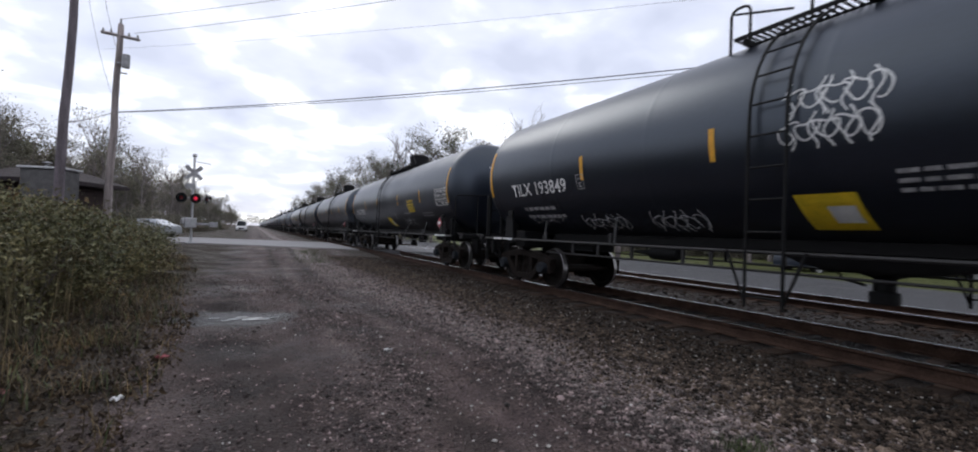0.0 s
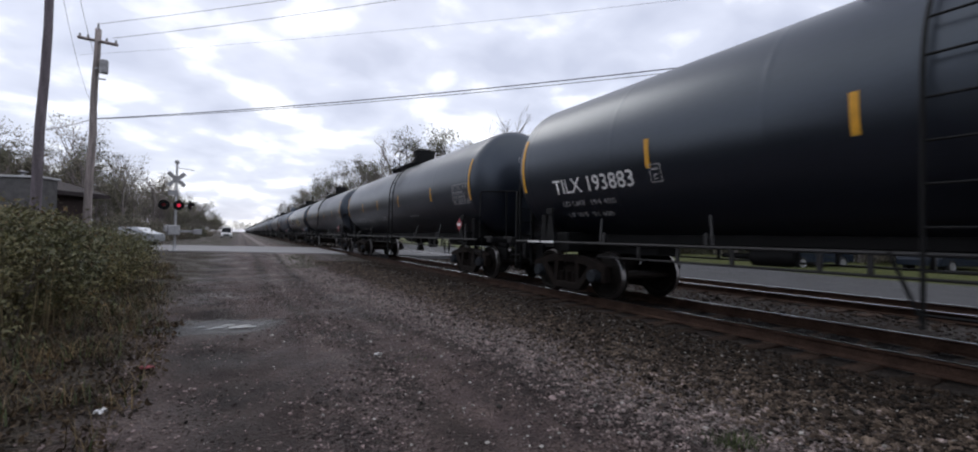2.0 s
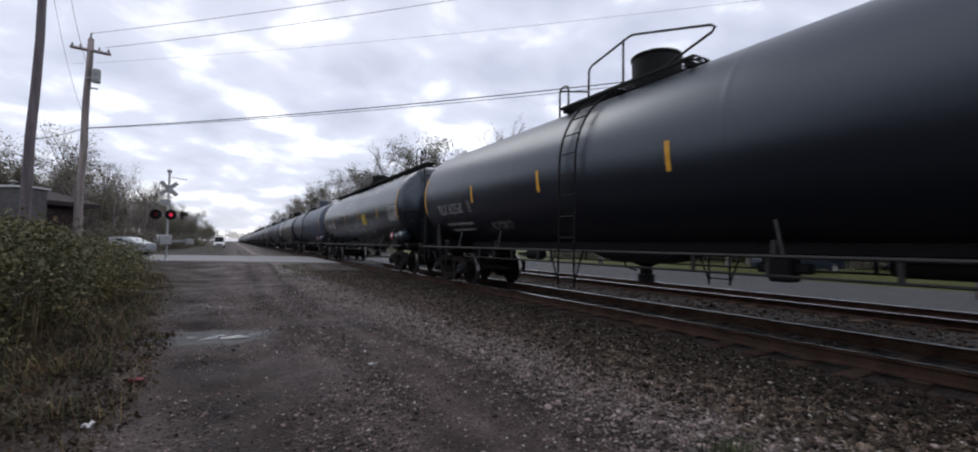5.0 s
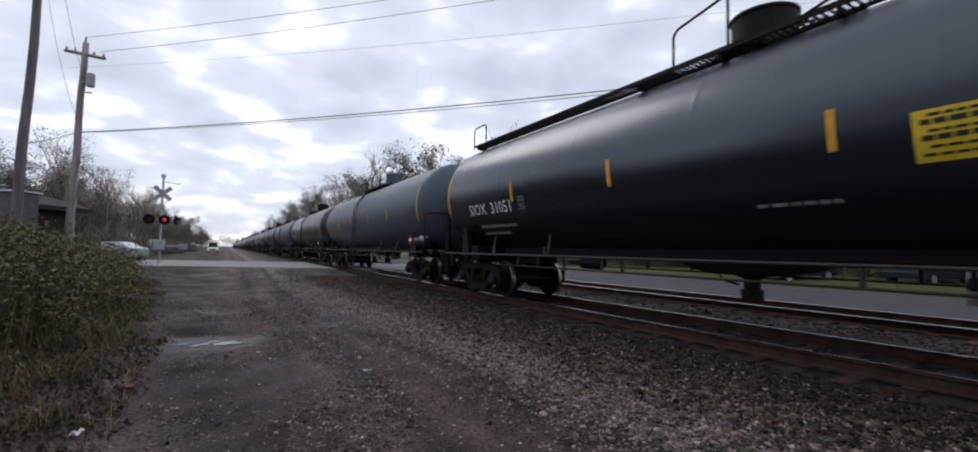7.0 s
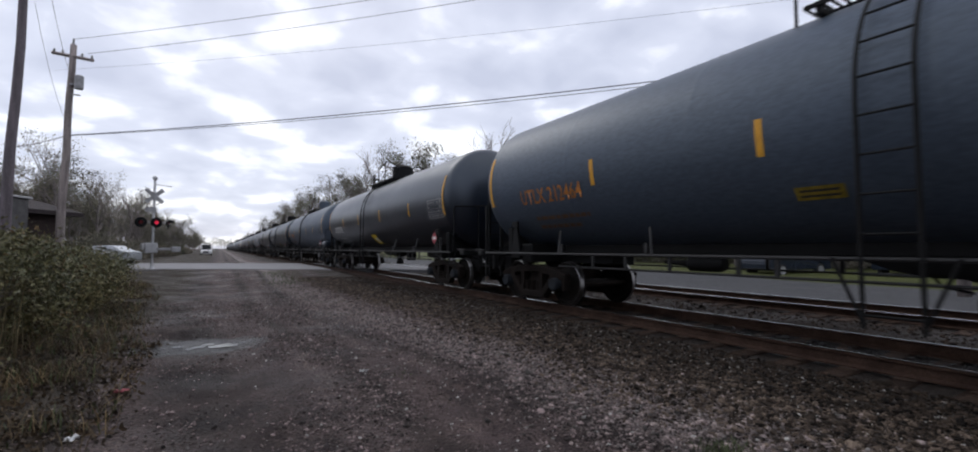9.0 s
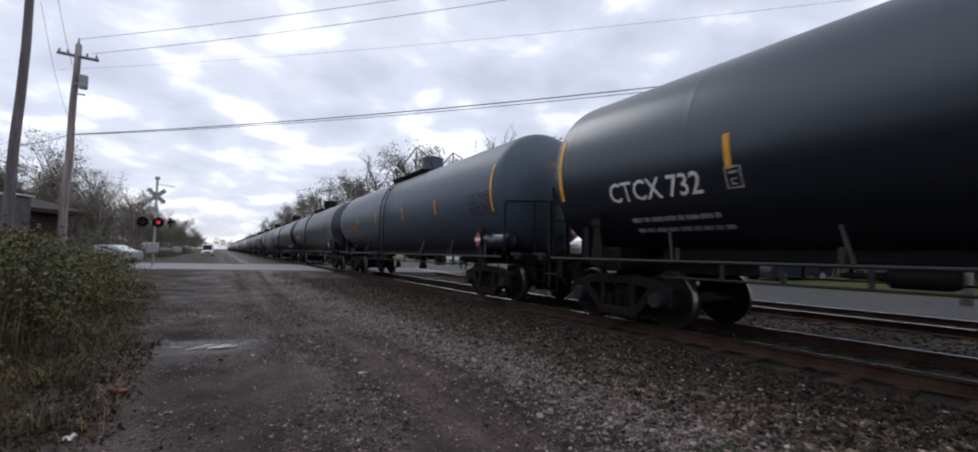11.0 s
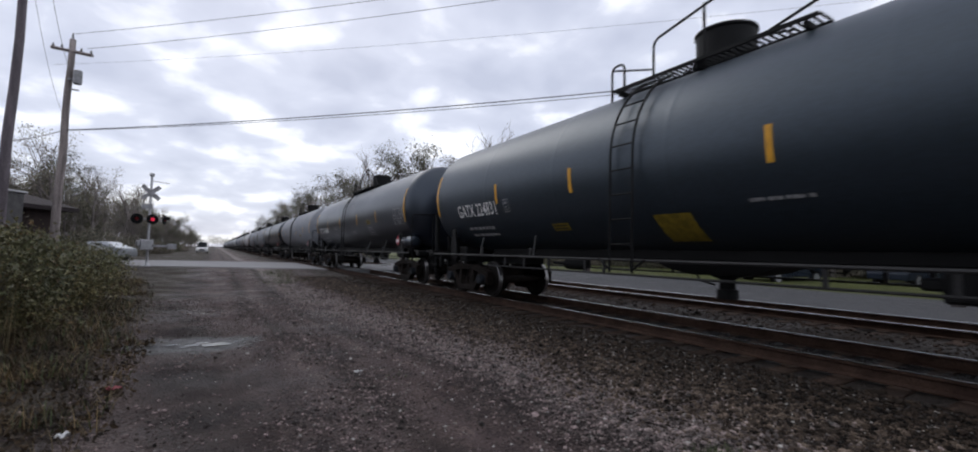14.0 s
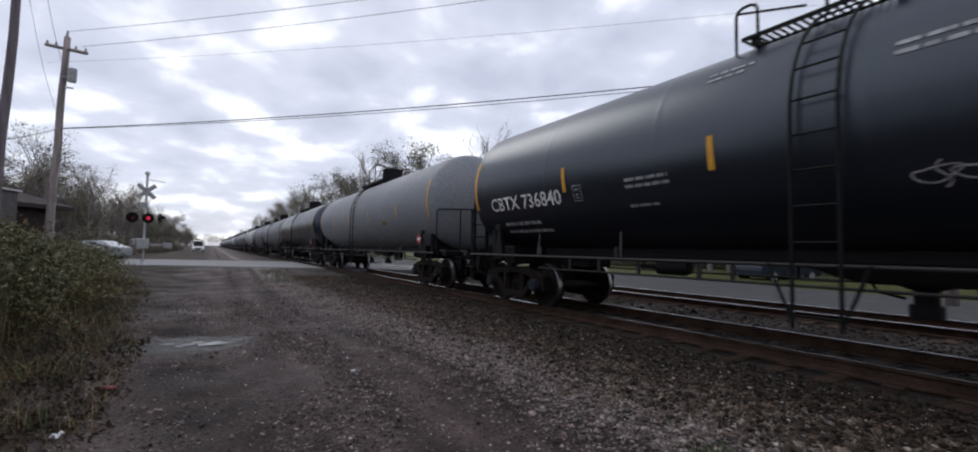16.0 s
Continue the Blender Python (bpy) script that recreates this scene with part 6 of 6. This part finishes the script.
def build_pines():
    """Pines at the edge of the lot: straight trunks, level limbs and tufts of needles, bare below."""
    needles = mat("pine_needles", (0.042, 0.060, 0.034), 0.75, 0, 0.4, 1.0, 6, 0.0, tint=(0.022, 0.034, 0.020), island=0.5)
    for k, (x, y, h) in enumerate(((30.3, 16.0, 12.6), (32.4, 15.4, 11.6), (29.6, 18.6, 12.4), (34.0, 13.2, 13.0), (33.5, 19.5, 12.0), (36.0, 10.5, 12.5))):
        rng, g = random.Random(700 + k), np.random.default_rng(700 + k)
        t = empty("pine", pose(x, y, ground_z(x, y) - 0.05), "dark green pine with a bare lower trunk", "tree", "pines beyond the lot")
        bm, tufts = bmesh.new(), []
        lean = (rng.uniform(-.3, .3), rng.uniform(-.3, .3))
        limb(bm, [Vector((lean[0] * i / 5, lean[1] * i / 5, h * i / 5)) for i in range(6)], 0.17, 8)
        for i in range(34):
            u = rng.uniform(0.32, 0.99)
            a, reach = rng.uniform(0, 6.28), (0.5 + 2.3 * (1 - u) ** 0.7) * rng.uniform(0.6, 1.1)
            p = Vector((lean[0] * u, lean[1] * u, h * u))
            e = p + Vector((reach * math.cos(a), reach * math.sin(a), rng.uniform(-0.1, 0.5)))
            m = p.lerp(e, 0.55) + Vector((0, 0, 0.08))
            limb(bm, [p, m, e], 0.035, 5)
            for w in (0.45, 0.65, 0.85, 1.0):
                tufts.append(tuple(p.lerp(e, w) + Vector((rng.uniform(-.2, .2), rng.uniform(-.2, .2), rng.uniform(0, .2)))))
        part("trunk", bm, M_BARK, t)
        v, f = leaf_cloud(tufts, 60, 0.22, 0.085, g, 0.55)
        linked("crown", mesh_of("crown", v, f), needles, t)


build_trees()
build_pines()


def build_thicket():
    """The bushes beside the lane: stems with many small leaves, several clumps."""
    g = np.random.default_rng(21)
    spots = [(-3.0, 8.8, 1.45), (-3.6, 10.8, 1.6), (-3.0, 12.6, 1.25), (-4.2, 8.3, 1.9), (-4.9, 10.3, 2.05), (-3.7, 15.0, 1.3), (-5.2, 13.5, 1.9), (-3.5, 17.5, 1.0), (-5.6, 16.5, 1.7), (-6.4, 12.0, 2.4), (-6.2, 8.8, 2.5), (-7.5, 15, 2.4), (-8.2, 19, 2.4), (-4.8, 19.5, 1.3), (-6.4, 22, 1.5)]
    for i, (x, y, h) in enumerate(spots):
        b = empty("bush", pose(x, y, ground_z(x, y)), "tangled olive-green roadside bush with thin stems", "bush", "bushes beside the lane")
        rng = random.Random(40 + i)
        bm = bmesh.new(); tips = []
        for k in range(10):
            a = rng.uniform(0, 6.28)
            branch(bm, rng, Vector((0.3 * math.cos(a), 0.3 * math.sin(a), 0)), Vector((0.6 * math.cos(a), 0.6 * math.sin(a), 1.2)).normalized(), h * 0.5, 0.016, 2, tips, 4)
        part("stem", bm, M_BARK, b)
        cs = []
        for k in range(95):
            r, a, u = 1.15 * math.sqrt(rng.random()), rng.uniform(0, 6.28), rng.random() ** 0.8
            cs.append((r * math.cos(a), r * math.sin(a), 0.12 + u * h * (1 - 0.35 * (r / 1.15) ** 2)))
        v, f = leaf_cloud(cs, 120, 0.17, 0.034, g)
        linked("foliage", mesh_of("foliage", v, f), M_LEAF, b)
        v, f = leaf_cloud(cs[::3], 40, 0.18, 0.034, g)
        linked("dry_foliage", mesh_of("dry_foliage", v, f), M_LEAF_DRY, b, "dry brown leaves")
    # verge of dead grass and fallen leaves
    xy = []
    while len(xy) < 20000:
        x, y = g.uniform(-5.5, -0.7), g.uniform(2.0, 22)
        edge = -0.85 - 0.085 * (y - 4) + 0.35 * noise.noise((0.0, y * 0.7, 2.0))
        if x < edge + g.normal(0, 0.18) and noise.noise((x * 1.2, y * 1.2, 1)) > -0.25:
            xy.append((x, y))
    tagged(linked("dead_grass", blades(xy[:14000], g, 0.26, 0.008, 1.0), M_STRAW), "matted straw-coloured grass along the verge", "grass", kind="stuff")
    tagged(linked("weeds", blades(xy[14000:], g, 0.18, 0.014, 0.6), M_BLADE), "low green weeds along the verge", "grass", kind="stuff")
    tall = []
    while len(tall) < 2600:
        x, y = g.uniform(-6.5, -1.5), g.uniform(6.0, 23)
        if x < -2.25 - 0.07 * (y - 8) + g.normal(0, 0.2) and noise.noise((x * 0.8, y * 0.8, 5)) > -0.1:
            tall.append((x, y))
    tagged(linked("tall_weeds", blades(tall, g, 1.25, 0.012, 0.35), M_WEED), "tall withered weed stalks through the bushes", "weeds", kind="stuff")
    cs = [(x + g.normal(0, 0.05), y + g.normal(0, 0.05), ground_z(x, y) + g.uniform(0.3, 1.25)) for x, y in tall for _ in range(3)]
    v, f = leaf_cloud(cs, 5, 0.07, 0.028, g)
    tagged(linked("weed_leaves", mesh_of("weed_leaves", v, f), M_LEAF), "olive leaves on the weed stalks", "weeds", kind="stuff")
    pts = [(x, y, ground_z(x, y) + 0.02) for x, y in xy[::2]]
    pts += [(x, y, ground_z(x, y) + 0.015) for x, y in zip(g.uniform(-3.5, -0.75, 2500), g.uniform(1.5, 9, 2500))]
    v, f = leaf_cloud(pts, 3, 0.06, 0.030, g, 0.1)
    tagged(linked("fallen_leaves", mesh_of("fallen_leaves", v, f), M_LITTER), "scattered dry fallen leaves", "leaves", kind="stuff")


build_thicket()


def brush(x, y, r, h, seed, m, label):
    """Low scrub: stems and a ragged mass of leaves."""
    g = np.random.default_rng(seed); rng = random.Random(seed)
    b = empty("bush", pose(x, y, ground_z(x, y)), label, "bush", "scrub")
    bm = bmesh.new(); tips = []
    for k in range(9):
        a = rng.uniform(0, 6.28)
        branch(bm, rng, Vector((0.5 * r * math.cos(a), 0.5 * r * math.sin(a), 0)), Vector((0.4 * math.cos(a), 0.4 * math.sin(a), 1.2)).normalized(), h * 0.55, 0.02, 2, tips, 4)
    part("stem", bm, M_BARK, b)
    cs = []
    for k in range(60):
        q, a, u = r * math.sqrt(rng.random()), rng.uniform(0, 6.28), rng.random()
        cs.append((q * math.cos(a), q * math.sin(a), 0.1 + u * h * (1 - 0.4 * (q / r) ** 2)))
    v, f = leaf_cloud(cs, 90, 0.14 * r, 0.06 + 0.008 * r, g)
    linked("foliage", mesh_of("foliage", v, f), m, b)


def build_scrub():
    rng = random.Random(9)
    for k in range(26):
        y = 47 + k * 3.4
        x = -8.5 - rng.uniform(0, 4) + 0.012 * (y - 47)
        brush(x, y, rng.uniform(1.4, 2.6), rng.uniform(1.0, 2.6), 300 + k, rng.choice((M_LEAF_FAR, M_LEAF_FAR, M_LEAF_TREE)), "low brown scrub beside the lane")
    # out of view: added scrub that blocks low sky from tanks and foreground
    for k in range(12):
        brush(-5.5 - rng.uniform(0, 2.0), 5.5 - k * 2.6, 2.0, rng.uniform(2.2, 3.2), 400 + k, M_LEAF_TREE, "unseen scrub added beside the lane to darken the tank reflections")
    for k in range(9):
        brush(-11.5 - rng.uniform(0, 6), 22 + k * 2.6, 2.4, rng.uniform(2.2, 3.6), 340 + k, rng.choice((M_LEAF_TREE, M_LEAF_FAR)), "tall scrub behind the thicket")
    for k in range(30):
        brush(35 + rng.uniform(0, 5), -6 + k * 1.7, 2.4, rng.uniform(2.2, 4.6), 360 + k, rng.choice((M_LEAF_FAR, M_LEAF_TREE)), "scrub at the edge of the wood")
    for k in range(14):
        brush(16.5 + rng.uniform(0, 4), 58 + k * 9, 2.6, rng.uniform(2, 4), 380 + k, rng.choice((M_LEAF_FAR, M_LEAF_TREE)), "scrub along the far side of the railway")


build_scrub()


# ---- small things on the ground ----
def crumpled(name, label, category, x, y, w, material, seed):
    """A crushed scrap of packaging."""
    rng = random.Random(seed)
    bm = bmesh.new()
    bmesh.ops.create_grid(bm, x_segments=6, y_segments=4, size=0.5)
    for v in bm.verts:
        v.co.x *= w; v.co.y *= w * 0.55
        v.co.z = 0.03 + rng.uniform(-0.018, 0.022)
    bmesh.ops.solidify(bm, geom=bm.faces[:], thickness=0.003)
    bmesh.ops.transform(bm, matrix=pose(x, y, ground_z(x, y), 0, 0, rng.uniform(0, 180)), verts=bm.verts)
    tagged(part(name, bm, material), label, category)


M_PINK = mat("faded_red_carton", (0.30, 0.075, 0.085), 0.6, 0, 0.2, 20, 90, 0.1)
crumpled("litter", "crumpled faded red carton at the edge of the lane", "litter", -0.83, 6.0, 0.13, M_PINK, 1)
crumpled("litter", "crushed white paper cup at the edge of the lane", "litter", -0.94, 4.68, 0.09, M_WHITE, 2)
crumpled("litter", "small white paper scrap on the gravel", "litter", 1.53, 5.5, 0.09, M_WHITE, 3)
crumpled("litter", "faded pink scrap among dead leaves", "litter", -1.75, 5.0, 0.09, M_PINK, 4)


def build_puddle():
    """Shallow rain water in the hollow of the lane."""
    m = bpy.data.materials.new("rain_water")
    m.use_nodes = True
    b = m.node_tree.nodes["Principled BSDF"]
    b.inputs["Base Color"].default_value = (0.02, 0.019, 0.017, 1)
    b.inputs["Roughness"].default_value, b.inputs["IOR"].default_value = 0.03, 1.33
    for k, (x, y, rx, ry) in enumerate(((0.02, 8.42, 0.15, 0.10), (-0.24, 8.46, 0.09, 0.06), (0.22, 8.36, 0.08, 0.05), (-0.52, 8.50, 0.08, 0.04), (-0.12, 8.66, 0.09, 0.05), (0.14, 8.58, 0.07, 0.04), (-0.74, 8.44, 0.06, 0.03), (-0.36, 8.30, 0.06, 0.035), (0.36, 8.48, 0.05, 0.03))):
        bm = bmesh.new()
        ring = []
        for i in range(40):
            a = 2 * math.pi * i / 40
            q = 1 + 0.55 * noise.noise((2.2 * math.cos(a), 2.2 * math.sin(a), 3.0 + k)) + 0.25 * noise.noise((6 * math.cos(a), 6 * math.sin(a), 9.0 + k))
            ring.append(bm.verts.new((x + rx * q * math.cos(a), y + ry * q * math.sin(a), 0)))
        z = max(ground_z(x + 0.5 * rx * math.cos(a), y + 0.5 * ry * math.sin(a)) for a in (0, 1, 2, 3, 4, 5, 6)) + 0.010
        for v in ring:
            v.co.z = z
        bm.faces.new(ring)
        tagged(part("puddle", bm, m), "shallow puddle of rain water in the lane", "puddle", kind="structure")


build_puddle()


def tuft(x, y, n, r, h, seed):
    g = np.random.default_rng(seed)
    xy = [(x + g.normal(0, r), y + g.normal(0, r)) for _ in range(n)]
    tagged(linked("grass_tuft", blades(xy, g, h, 0.008, 0.7), M_BLADE), "small green grass tuft growing through the gravel", "grass", kind="stuff")


tuft(3.15, 2.02, 150, 0.07, 0.09, 61); tuft(3.3, 1.95, 90, 0.06, 0.07, 62); tuft(1.9, 5.2, 24, 0.08, 0.05, 63)
g7 = np.random.default_rng(64)
far_xy = [(2.6 + g7.normal(0, 0.45), g7.uniform(20, 26)) for _ in range(900)]
tagged(linked("track_weeds", blades(far_xy, g7, 0.16, 0.012, 0.7), M_BLADE), "low weeds where the lane meets the ballast", "grass", kind="stuff")


# ---- what moves ----
def motions():
    for car, y in TRAIN:
        walk(car, [(t * 0.5, pose(TRACK_1, y - SPEED * t * 0.5, RAIL)) for t in range(33)])
    step = math.degrees(SPEED / FPS / 0.46)
    for w, e in WHEELS:
        walk(w, [(k / FPS, pose(0, e, 0.46, step * k)) for k in range(16 * FPS + 1)])


motions()
